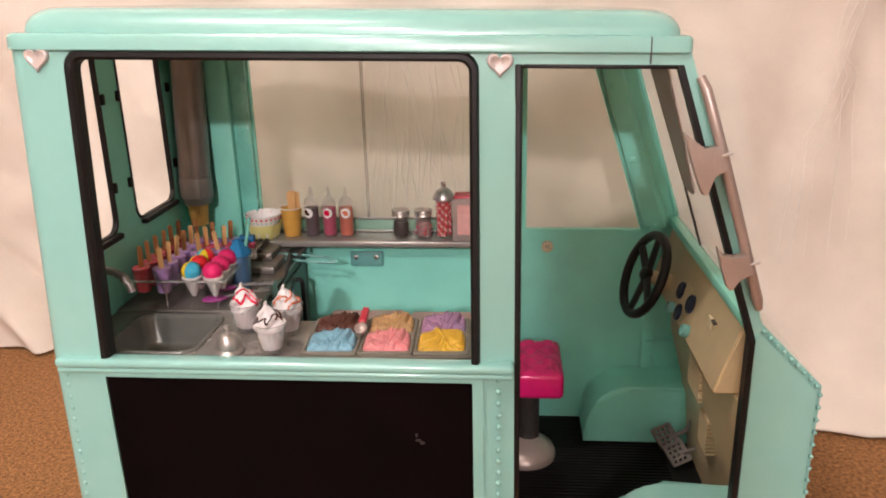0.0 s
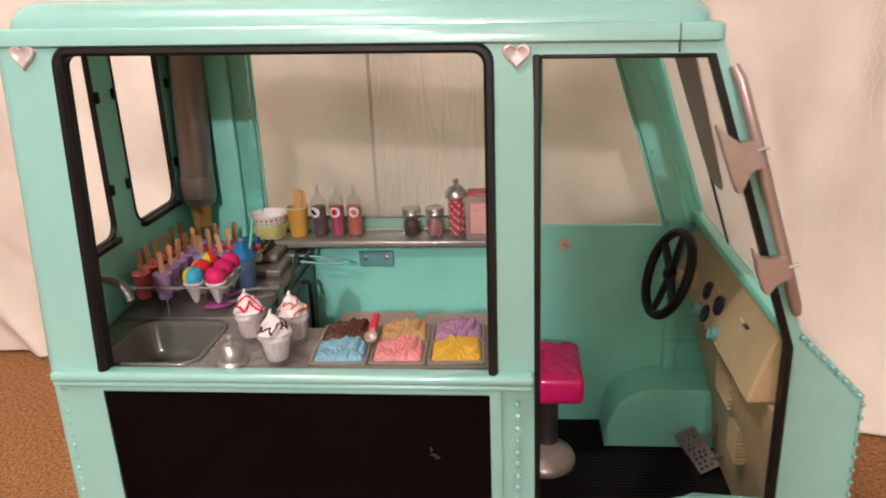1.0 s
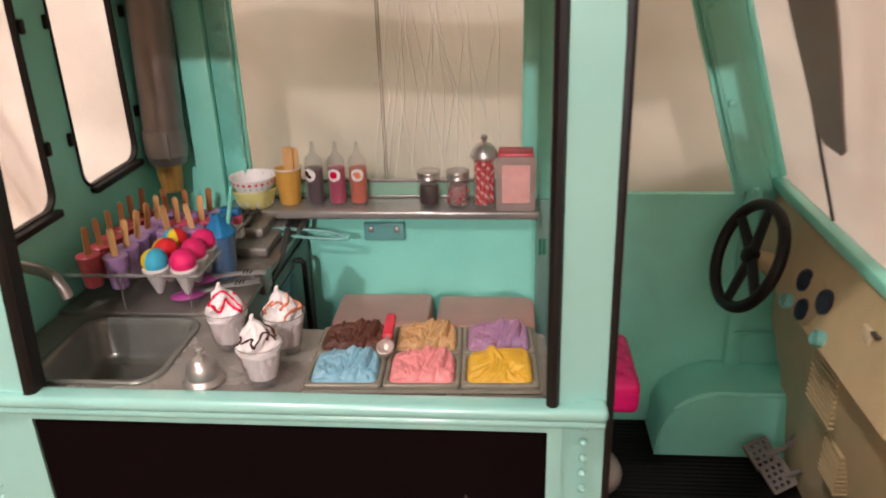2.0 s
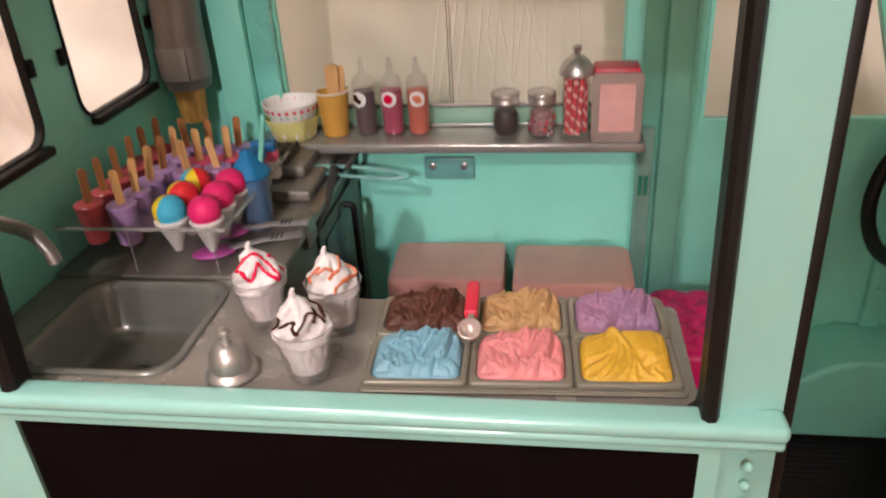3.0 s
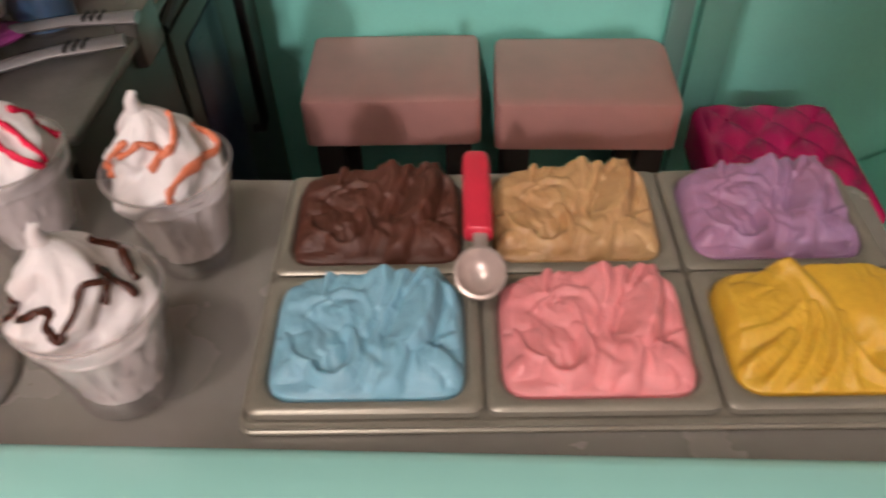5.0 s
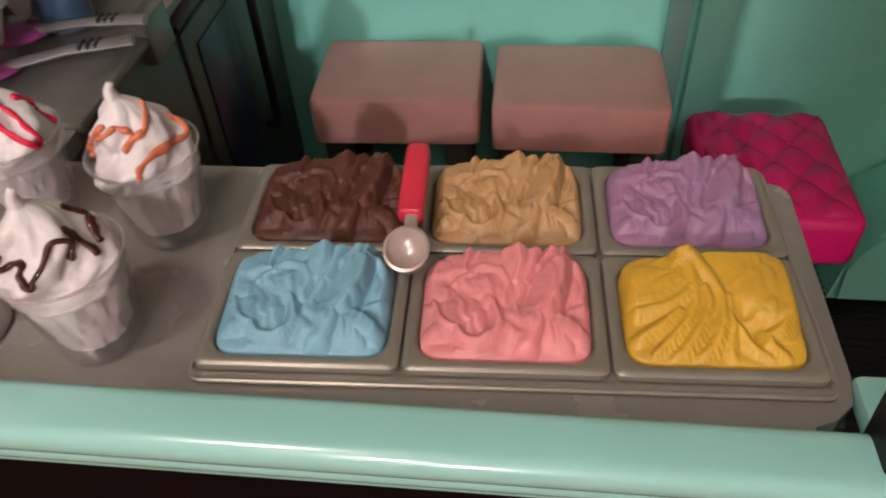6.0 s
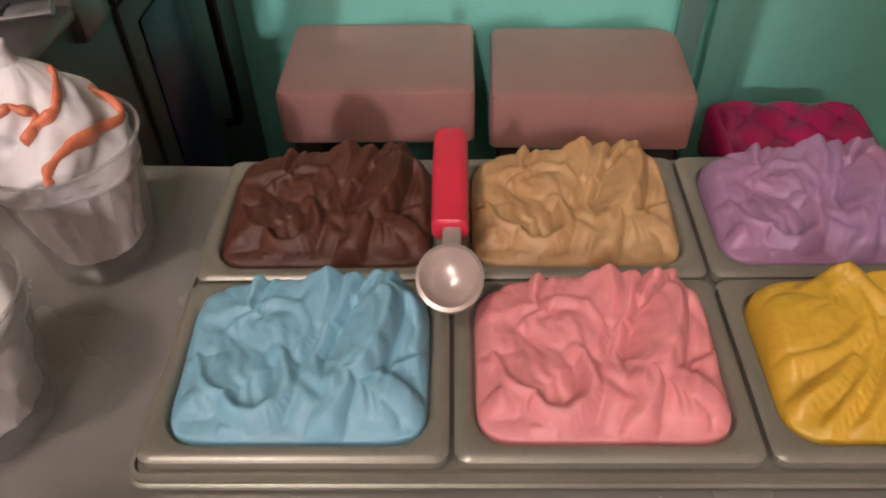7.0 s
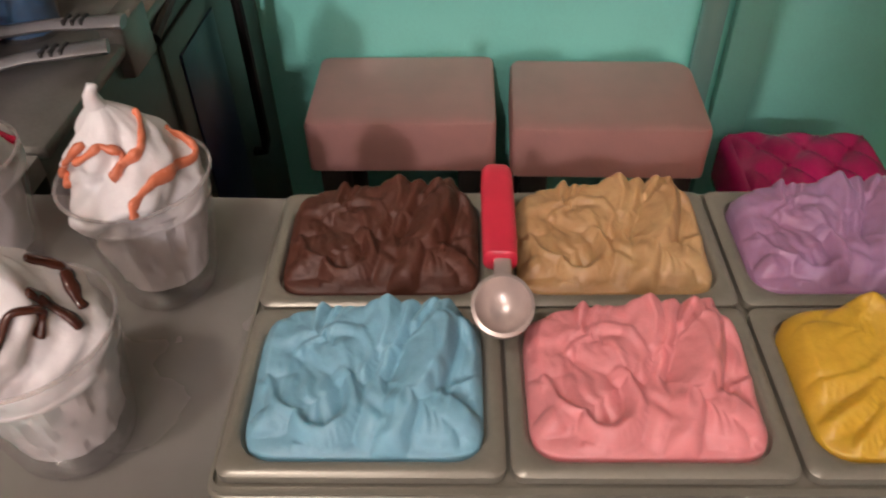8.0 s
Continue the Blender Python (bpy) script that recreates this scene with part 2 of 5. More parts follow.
def rrect(a0, a1, b0, b1, r, n=6):
    """A rounded rectangle; r is one radius or four, from the low corner round."""
    rs = r if isinstance(r, (list, tuple)) else [r] * 4
    out = []
    for (ca, cb, start), rad in zip(((a0, b0, 180), (a1, b0, 270), (a1, b1, 0), (a0, b1, 90)), rs):
        oa = ca + rad * (1 if ca == a0 else -1)
        ob = cb + rad * (1 if cb == b0 else -1)
        for k in range(n + 1):
            t = radians(start + 90 * k / n)
            out.append((oa + rad * math.cos(t), ob + rad * math.sin(t)))
    return out


def wall(bm, axis, d0, d1, outline, holes=()):
    """A slab between d0 and d1 along an axis, with openings right through it."""
    put = {"x": lambda d, a, b: (d, a, b), "y": lambda d, a, b: (a, d, b), "z": lambda d, a, b: (a, b, d)}[axis]
    for d in (d0, d1):
        edges = []
        for loop in (outline, *holes):
            vs = [bm.verts.new(put(d, a, b)) for a, b in loop]
            edges += [bm.edges.new((vs[i], vs[(i + 1) % len(vs)])) for i in range(len(vs))]
        bmesh.ops.triangle_fill(bm, use_beauty=True, use_dissolve=False, edges=edges)
    for loop in (outline, *holes):
        a = [bm.verts.new(put(d0, *p)) for p in loop]
        b = [bm.verts.new(put(d1, *p)) for p in loop]
        for i in range(len(a)):
            j = (i + 1) % len(a)
            bm.faces.new((a[i], a[j], b[j], b[i]))
    bmesh.ops.remove_doubles(bm, verts=bm.verts, dist=1e-6)
    return bm


def blob(bm, centre, rx, ry, rz, u=20, v=12):
    vs = bmesh.ops.create_uvsphere(bm, u_segments=u, v_segments=v, radius=1)["verts"]
    bmesh.ops.scale(bm, vec=(rx, ry, rz), verts=vs)
    bmesh.ops.translate(bm, vec=centre, verts=vs)
    return vs


def mesh_object(name, bm, mats, crease=40):
    bmesh.ops.recalc_face_normals(bm, faces=bm.faces)
    me = bpy.data.meshes.new(name)
    for m in mats if isinstance(mats, (list, tuple)) else [mats]:
        me.materials.append(m)
    for f in bm.faces:
        f.smooth = True
    for e in bm.edges:
        if len(e.link_faces) == 2 and e.calc_face_angle(0) > radians(crease):
            e.smooth = False
    bm.to_mesh(me)
    bm.free()
    return new(name, me)


def part(name, bm, mats, parent, label="", crease=40):
    ob = mesh_object(name, bm, mats, crease)
    ob.parent = parent
    if label:
        tagged(ob, label)
    return ob


def thing(name, place, label, category, group="", turn=0.0):
    ob = new(name)
    ob.empty_display_size = 0.01
    ob.matrix_basis = pose(*place, 0, 0, turn)
    return tagged(ob, label, category, group)


def B():
    return bmesh.new()


# ---- the room ----
def curtain_y(x, z):
    """How far back the hung white cover is at x and z."""
    low = max(0.0, 1 - z / 0.5)
    right = min(1.0, max(0.0, (x - 0.15) / 0.35))
    left = min(1.0, max(0.0, (-x - 0.30) / 0.4))
    y = 0.485 - 0.085 * right * low + 0.060 * left * (0.4 + 0.6 * low)
    y += 0.012 * math.sin(9 * x + 2.5 * z + 1.2) + 0.007 * math.sin(23 * x - 7 * z)
    y -= right * (0.018 * math.exp(-((x - 0.40 - 0.10 * z + 0.03 * math.sin(6 * z)) / 0.035) ** 2) + 0.016 * math.exp(-((x - 0.55 + 0.12 * z) / 0.03) ** 2) + 0.014 * math.exp(-((x - 0.31 + 0.20 * (z - 0.4)) / 0.022) ** 2))
    y += 0.022 * left * math.sin(26 * x + 5 * z) * (0.35 + 0.65 * low)
    y += 0.020 * noise.noise((3.2 * x + 1.1 * z, 2.1 * z, 4.0)) + 0.014 * noise.noise((9 * x + 4 * z, 6 * z - 2 * x, 1.0))
    y += 0.0050 * noise.noise((26 * x + 12 * z, 15 * z, 7.0))
    y += 0.016 * right * low * math.sin(13 * x + 14 * z) - 0.035 * max(0.0, 1 - z / 0.09) ** 2 * right
    # a draped fold at the left foot, and the foot drawn forward at the right
    d = (x + 0.743) * 0.87 + (z - 0.117) * 0.49
    y += (0.055 * math.exp(-(d / 0.016) ** 2) - 0.050 * math.exp(-((d + 0.036) / 0.026) ** 2) + 0.03 * math.exp(-((d - 0.05) / 0.02) ** 2)) * max(0.0, 1 - z / 0.22) * min(1.0, max(0.0, (-x - 0.5) / 0.1))
    y -= 0.055 * min(1.0, max(0.0, (x - 0.36) / 0.11)) * max(0.0, 1 - z / 0.16) ** 1.5
    return y


def room():
    bm = B()
    box(bm, -2.2, 2.2, -4.0, 1.0, -0.05, 0.0)
    carpet = material("golden_brown_carpet", (0.52, 0.25, 0.09), 0.95, var=0.22, size=210, bump=1.0, grain=330,
                      colour2=(0.15, 0.06, 0.018))
    carpet.node_tree.nodes["Bump"].inputs["Distance"].default_value = 0.007
    tagged(mesh_object("floor", bm, carpet), "golden brown cut pile carpet", "carpet", kind="structure")
    paint = material("cream_wall_paint", (0.38, 0.34, 0.29), 0.7, var=0.05, size=3, bump=0.15, grain=200)
    white = material("white_ceiling_paint", (0.70, 0.67, 0.63), 0.8, var=0.04, size=3, bump=0.2, grain=200)
    for name, b in (("wall_north", (-2.2, 2.2, 1.0, 1.1, 0, 2.5)), ("wall_hall", (-2.2, 2.2, -4.1, -4.0, 0, 2.5)),
                    ("wall_west", (-2.3, -2.2, -4.1, 1.1, 0, 2.5)), ("wall_east", (2.2, 2.3, -4.1, 1.1, 0, 2.5))):
        bm = B()
        box(bm, *b)
        tagged(mesh_object(name, bm, paint), "plain beige painted wall", "wall", kind="structure")
    # unseen wall; its pier and bulkhead are added to keep lamplight off the cab
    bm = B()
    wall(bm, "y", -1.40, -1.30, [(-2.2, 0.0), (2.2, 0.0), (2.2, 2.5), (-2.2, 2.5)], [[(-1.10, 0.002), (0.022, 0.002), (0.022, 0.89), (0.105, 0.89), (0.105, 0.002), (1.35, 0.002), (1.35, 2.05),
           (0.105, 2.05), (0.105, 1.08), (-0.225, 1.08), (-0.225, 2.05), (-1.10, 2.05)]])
    tagged(mesh_object("wall_south", bm, paint), "plain beige unseen wall, its low pier and bulkhead added to shade the cab", "wall", kind="structure")
    bm = B()
    box(bm, -2.3, 2.3, -4.1, 1.1, 2.5, 2.6)
    tagged(mesh_object("ceiling", bm, white), "plain off-white ceiling", "ceiling", kind="structure")


def bedspread():
    nx, nz = 560, 150
    bm = B()
    x0, x1, top = -1.7, 1.7, 1.9
    grid = []
    for i in range(nx + 1):
        x = x0 + (x1 - x0) * i / nx
        hem = 0.006 + 0.012 * max(0.0, noise.noise((6 * x, 0.3, 0.7)))
        col = []
        for k in range(nz + 1):
            z = hem + (top - hem) * (k / nz) ** 1.3
            col.append(bm.verts.new((x, curtain_y(x, z), z)))
        grid.append(col)
    for i in range(nx):
        for k in range(nz):
            bm.faces.new((grid[i][k], grid[i + 1][k], grid[i + 1][k + 1], grid[i][k + 1]))
    cloth = material("white_cotton", (0.78, 0.72, 0.65), 0.85, var=0.04, size=18, bump=0.35, grain=350)
    ob = mesh_object("bedspread", bm, cloth, 180)
    tagged(ob, "white cotton bedspread hung as a backdrop, with fine stitched lines", "bedspread")
    m = ob.modifiers.new("thickness", "SOLIDIFY")
    m.thickness, m.offset = 0.004, -1
    thread = material("cream_thread", (0.86, 0.82, 0.77), 0.7, var=0.06, size=200, bump=0.1)
    lines = [((-0.150, 0.47), (-0.185, 0.20)), ((-0.140, 0.47), (-0.095, 0.22)), ((-0.135, 0.46), (-0.165, 0.24), (-0.150, 0.20)),
             ((-0.120, 0.46), (-0.070, 0.26), (-0.075, 0.20)), ((-0.105, 0.44), (-0.125, 0.30), (-0.100, 0.20)),
             ((-0.125, 0.47), (-0.055, 0.24)), ((-0.095, 0.46), (-0.045, 0.28), (-0.060, 0.20)), ((-0.155, 0.40), (-0.130, 0.20)),
             ((-0.085, 0.44), (-0.030, 0.22)), ((-0.112, 0.47), (-0.088, 0.33), (-0.108, 0.20))]
    lines += [((-0.160 + 0.014 * i, 0.48), (-0.172 + 0.017 * i + 0.012 * (i % 2), 0.40), (-0.158 + 0.015 * i, 0.33), (-0.176 + 0.018 * i, 0.22)) for i in range(9)]
    lines += [((0.44 + d, 0.66), (0.435 + d, 0.52), (0.418 + d * 0.6, 0.46), (0.428 + d, 0.43), (0.385 + d, 0.33), (0.378 + 1.4 * d, 0.20))
              for d in (0.0, 0.012, 0.024)]
    lines += [((0.47, 0.66), (0.455, 0.50), (0.40, 0.36), (0.395, 0.20)), ((0.435, 0.42), (0.442, 0.20)), ((0.452, 0.44), (0.462, 0.22))]
    for ln in lines:
        pts = []
        for (ax, az), (bx, bz) in zip(ln, ln[1:]):
            k = max(2, int(abs(bz - az) / 0.012))
            pts += [(ax + (bx - ax) * i / k, az + (bz - az) * i / k) for i in range(k)]
        pts.append(ln[-1])
        bm = B()
        sweep(bm, [(x, curtain_y(x, z) - 0.0003, z) for x, z in pts], 0.0008 if ln[0][0] < 0.3 else 0.0005, 5)
        part("stitching", bm, thread, ob)


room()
bedspread()

# ---- the truck ----
truck = thing("toy_truck", (0, 0, 0), "mint green plastic toy ice cream truck standing on the carpet", "toy truck")


def slope(z):
    """x of the windscreen at height z."""
    return 0.2135 - (z - 0.297) * 0.305


def truck_shell():
    bm = B()
    wall(bm, "y", 0.0, 0.006,
         [(-0.337, 0.0), (0.2085, 0.0), (0.2085, 0.285), (0.2135, 0.297), (slope(0.508), 0.508), (-0.3330, 0.508), (-0.334, 0.26), (-0.337, 0.13)],
         [rrect(-0.298, 0.0015, 0.255, 0.499, 0.012),
          [(0.034, 0.02), (0.2045, 0.02), (0.2045, 0.286), (0.1425, 0.493), (0.034, 0.493)]])
    part("side_panel", bm, MINT, truck)
    bm = B()
    rings = []
    for z, r in ((0.0, 0.010), (0.13, 0.010), (0.26, 0.013), (0.508, 0.0140)):
        arc = [(-0.347 + r - r * math.cos(radians(a)), r - r * math.sin(radians(a)), z) for a in range(0, 91, 10)]
        rings.append(arc + [(p[0] * 0.5 + (-0.347 + r) * 0.5 + 0.001, p[1] * 0.5 + r * 0.5 + 0.002, z) for p in arc[::-1]])
    loft(bm, rings)
    part("corner_post", bm, MINT, truck)
    # left wall with its two windows
    bm = B()
    w1, w2 = rrect(0.041, 0.133, 0.328, 0.503, 0.014), rrect(0.174, 0.262, 0.328, 0.503, 0.014)
    wall(bm, "x", -0.347, -0.3445, [(0.0140, 0.0), (0.308, 0.0), (0.308, 0.508), (0.0140, 0.508)], [w1, w2])
    part("end_wall", bm, TEAL, truck)
    for a0, a1 in ((0.041, 0.133), (0.174, 0.262)):
        bm = B()
        wall(bm, "x", -0.3478, -0.3430, rrect(a0 - 0.0008, a1 + 0.0012, 0.3265, 0.5045, 0.0145),
             [rrect(a0 + 0.0004, a1 - 0.0010, 0.3290, 0.5020, 0.0130)])
        g = part("window_gasket", bm, BLACK, truck, "black rubber window gasket")
        bm = B()
        box(bm, -0.3443, -0.3375, a0 + 0.006, a1 - 0.002, 0.3225, 0.3280, 0.0015)
        part("sill_clip", bm, BLACK, g)
    for y, z in ((0.1385, 0.4515), (0.1695, 0.4515), (0.2775, 0.448), (0.1370, 0.3695), (0.1680, 0.3685), (0.2725, 0.3665)):
        bm = B()
        box(bm, -0.3448, -0.3415, y - 0.0028, y + 0.0028, z - 0.005, z + 0.005, 0.0012)
        part("window_clip", bm, BLACK, truck)
    # rear wall
    bm = B()
    wall(bm, "y", 0.302, 0.308,
         [(-0.349, 0.0), (0.255, 0.0), (0.255, 0.250), (0.2135, 0.297), (slope(0.508), 0.508), (-0.349, 0.508)],
         [rrect(-0.260, -0.013, 0.2785, 0.492, 0.004), [(0.045, 0.282), (0.1735, 0.282), (0.1115, 0.484), (0.045, 0.484)]])
    part("rear_wall", bm, TEAL, truck)
    for x0, x1, name in ((-0.2605, -0.134, "sliding_pane"), (-0.1365, -0.0125, "sliding_pane")):
        bm = B()
        y = 0.3045 if x0 < -0.2 else 0.3062
        box(bm, x0, x1, y, y + 0.0012, 0.2935, 0.4925)
        p = part(name, bm, PANE, truck, "clear plastic sliding window pane")
        bm = B()
        x = x1 if x0 < -0.2 else x0
        box(bm, x - 0.0004, x + 0.0004, y - 0.0003, y + 0.0015, 0.2935, 0.4925)
        part("pane_edge", bm, FROST, p)
    bm = B()
    box(bm, -0.2605, -0.0125, 0.3035, 0.307, 0.2785, 0.2940, 0.0006)
    part("pane_track", bm, MINTCLEAR, truck, "clear mint plastic window track")
    bm = B()
    box(bm, -0.262, -0.011, 0.3005, 0.3025, 0.2930, 0.2960, 0.0006)
    part("track_rail", bm, TUBEGREY, truck)
    for z in (0.412, 0.381):
        bm = B()
        lathe(bm, [(0.0016, 0), (0.0016, 0.002)], 10, (-0.1395, 0.302, z))
        part("pane_stud", bm, SILVER, truck)
    bm = B()
    wall(bm, "y", 0.2995, 0.3025, [(0.0425, 0.2795), (0.1770, 0.2795), (0.1135, 0.4865), (0.0425, 0.4865)],
         [[(0.0455, 0.2825), (0.1730, 0.2825), (0.1115, 0.4835), (0.0455, 0.4835)]])
    part("cab_window_frame", bm, TEAL, truck)
    bm = B()
    box(bm, 0.044, 0.1745, 0.3045, 0.3055, 0.2815, 0.4845)
    # trim the pane to the slanted post
    for v in bm.verts:
        if v.co.x > 0.1 and v.co.z > 0.4:
            v.co.x = 0.112
    part("cab_pane", bm, PANE, truck)
    # posts and ribs on the rear wall
    bm = B()
    box(bm, -0.3055, -0.281, 0.288, 0.3022, 0.05, 0.504, 0.002)
    part("inner_post", bm, TEAL, truck)
    bm = B()
    box(bm, -0.2805, -0.2615, 0.2935, 0.3022, 0.278, 0.504, 0.0015)
    for i in range(9):
        z = 0.31 + 0.02 * i
        box(bm, -0.2635, -0.2605, 0.2925, 0.296, z, z + 0.008, 0.0006)
    part("inner_post", bm, WAVYMINT, truck, "wavy glossy mint plastic strip")
    bm = B()
    box(bm, -0.0125, 0.001, 0.2965, 0.3022, 0.278, 0.504, 0.0015)
    box(bm, 0.0155, 0.0345, 0.2945, 0.3022, 0.05, 0.504, 0.003)
    part("inner_post", bm, TEAL, truck)
    bm = B()
    box(bm, 0.0005, 0.0125, 0.2972, 0.3022, 0.05, 0.277, 0.0015)
    part("wall_rib", bm, MINT, truck)
    # slots laid on as flat plates, the shade inside them painted deep green
    for x in (0.0045, 0.0085):
        bm = B()
        box(bm, x - 0.0015, x + 0.0015, 0.2968, 0.2975, 0.2235, 0.2395, 0.0002)
        part("rib_slot", bm, SLOTSHADE, truck)
    # slanted rear post of the cab
    bm = B()
    loft(bm, [[(0.1155, 0.286, 0.486), (0.1350, 0.286, 0.486), (0.1390, 0.302, 0.486), (0.1155, 0.302, 0.486)],
              [(0.175, 0.290, 0.288), (0.2, 0.290, 0.288), (0.206, 0.302, 0.288), (0.175, 0.302, 0.288)]])
    bmesh.ops.bevel(bm, geom=bm.edges[:], offset=0.002, segments=2, affect="EDGES")
    post = part("cab_post", bm, TEAL, truck)
    for x, z in ((0.1335, 0.4495), (0.158, 0.369), (0.186, 0.2905), (0.194, 0.147)):
        bm = B()
        box(bm, x - 0.003, x + 0.003, 0.2835, 0.287, z - 0.003, z + 0.003, 0.0008)
        lathe(bm, [(0.0014, -0.001), (0.0014, 0.001)], 8, (x, 0.2835, z))
        part("post_clip", bm, TEAL, post)
    bm = B()
    box(bm, 0.181, 0.195, 0.2945, 0.3022, 0.11, 0.288, 0.003)
    box(bm, 0.186, 0.222, 0.292, 0.297, 0.1455, 0.1485, 0.001)
    part("cab_bracket", bm, TEAL, truck)
    # floor
    bm = B()
    box(bm, -0.3429, 0.2345, 0.0061, 0.3019, 0.031, 0.041)
    mat = part("floor_mat", bm, FLOORMAT, truck, "dark ribbed floor mat")
    for i in range(52):
        bm = B()
        y = 0.012 + i * 0.0055
        box(bm, 0.036, 0.2, y, y + 0.003, 0.0410, 0.0422)
        part("mat_rib", bm, FLOORMAT, mat)
    # roof
    bm = B()
    loft(bm, [[(a, b, z) for a, b in rrect(-0.3490 + d, 0.1515 - d, -0.0035 + d, 0.3105 - d, (0.017, 0.006, 0.006, 0.017))]
              for d, z in ((0.002, 0.5020), (0.0, 0.5035), (0.0, 0.5125), (0.0012, 0.5145), (0.004, 0.5152), (0.06, 0.5152))])
    part("roof_rim", bm, MINT, truck)
    bm = B()
    rings = []
    for a in range(0, 91, 10):
        d, z = 0.019 * (1 - math.cos(radians(a))), 0.5150 + 0.0175 * math.sin(radians(a))
        rings.append([(p, q, z) for p, q in rrect(-0.3390 + d, 0.1465 - d, 0.001 + d, 0.3055 - d, 0.0225)])
    rings += [[(p, q, 0.5335) for p, q in rrect(-0.285, 0.095, 0.045, 0.26, 0.02)]]
    loft(bm, rings)
    part("roof", bm, MINT, truck)
    bm = B()
    box(bm, 0.1222, 0.1230, -0.0040, -0.0015, 0.4955, 0.5140)
    part("roof_seam", bm, DARKGREY, truck)
    # nose
    bm = B()
    prof = [(0.2085, 0.0), (0.262, 0.0), (0.262, 0.247), (0.2145, 0.2975), (0.2085, 0.286)]
    loft(bm, [[(a, y, b) for a, b in prof] for y in (-0.0012, 0.0075)])
    bmesh.ops.bevel(bm, geom=[e for e in bm.edges if all(v.co.y < 0 and v.co.x > 0.213 for v in e.verts)],
                    offset=0.0055, segments=4, affect="EDGES")
    part("fender_panel", bm, MINT, truck)
    bm = B()
    prof = [(0.240, 0.0), (0.262, 0.0), (0.262, 0.247), (0.2145, 0.2975), (0.2095, 0.292), (0.240, 0.240)]
    loft(bm, [[(a, y, b) for a, b in prof] for y in (0.0075, 0.3085)])
    part("hood", bm, MINT, truck)


def truck_front_trim():
    # ledge under the serving window
    bm = B()
    box(bm, -0.3395, 0.0305, -0.0065, 0.0085, 0.2552, 0.2635, 0.0036, 4)
    box(bm, -0.3385, 0.0295, -0.0052, 0.0060, 0.2509, 0.2558, 0.0020, 3)
    part("serving_ledge", bm, MINT, truck)
    bm = B()
    box(bm, -0.0005, 0.030, 0.010, 0.024, 0.2535, 0.2600, 0.002)
    part("ledge_return", bm, MINT, truck)
    # chalkboard in its raised frame
    bm = B()
    wall(bm, "y", -0.003, 0.0002, rrect(-0.3075, 0.0060, 0.045, 0.2508, 0.001, 2), [rrect(-0.2995, -0.0020, 0.053, 0.2472, 0.0008, 2)])
    part("chalkboard_frame", bm, MINT, truck)
    bm = B()
    box(bm, -0.3005, -0.0010, -0.0008, 0.0004, 0.052, 0.2482)
    board = part("chalkboard", bm, BOARD, truck, "matt black chalkboard panel with a faint scuff")
    bm = B()
    for x, z, rx, rz in ((-0.046, 0.194, 0.0030, 0.0012), (-0.043, 0.1915, 0.0024, 0.0016), (-0.0475, 0.1985, 0.0010, 0.0022)):
        blob(bm, (x, -0.0008, z), rx, 0.00025, rz, 10, 6)
    part("chalk_scuff", bm, material("chalk_dust", (0.035, 0.026, 0.026), 0.9, var=0.2), board)
    # rivets
    for x, top, n in ((-0.3335, 0.2475, 19), (0.0182, 0.2490, 19)):
        for i in range(n):
            bm = B()
            blob(bm, (x - (0.0003 * i if x < 0 else 0), 0.0008 if x < 0 else 0, top - 0.01045 * i), 0.0023, 0.0021, 0.0023, 12, 8)
            part("rivet", bm, MINT, truck)
    for i in range(9):
        bm = B()
        t = (i + 0.5) / 9
        blob(bm, (0.2145 + 0.0475 * t - 0.0016, 0.0010, 0.2975 - 0.0505 * t - 0.0016), 0.0021, 0.0019, 0.0019, 10, 6)
        part("rivet", bm, MINT, truck)
    for i in range(20):
        bm = B()
        blob(bm, (0.2612, 0.0030, 0.240 - 0.0108 * i), 0.0019, 0.0019, 0.0019, 10, 6)
        part("rivet", bm, MINT, truck)
    # serving window gasket: open below
    bm = B()
    outer = rrect(-0.3020, 0.0042, 0.2590, 0.5030, (0.001, 0.001, 0.013, 0.013))
    inner = rrect(-0.2935, -0.0028, 0.2550, 0.4960, (0.0005, 0.0005, 0.008, 0.008))
    half = len(outer) // 4
    u = outer[half:] + outer[:half]          # starts at the low right corner
    v = inner[half:] + inner[:half]
    path_o, path_i = u, v
    rings = []
    for (oa, ob_), (ia, ib) in zip(path_o, path_i):
        ob_, ib = max(ob_, 0.2600), max(ib, 0.2600)
        rings.append([(oa, -0.0005, ob_), (oa * 0.75 + ia * 0.25, -0.0036, ob_ * 0.75 + ib * 0.25),
                      (oa * 0.3 + ia * 0.7, -0.0038, ob_ * 0.3 + ib * 0.7), (ia, -0.0018, ib), (ia, 0.0085, ib), (oa, 0.0085, ob_)])
    loft(bm, rings)
    part("serving_window_gasket", bm, BLACK, truck, "black rubber window surround")
    # door surround
    bm = B()
    box(bm, 0.0295, 0.0350, -0.0016, 0.0075, 0.0, 0.4945, 0.0012)
    box(bm, 0.0350, 0.144, -0.0010, 0.0075, 0.4915, 0.4945, 0.0008)
    part("door_surround", bm, BLACK, truck)
    bm = B()
    loft(bm, [[(x - 0.0022, y, z), (x + 0.0022, y, z), (x + 0.0022, y + 0.010, z), (x - 0.0022, y + 0.010, z)]
              for x, y, z in ((0.1435, -0.0018, 0.4945), (0.2062, -0.0018, 0.2865), (0.2055, -0.0018, 0.2700), (0.2050, -0.0018, 0.0))])
    part("door_surround", bm, BLACK, truck)
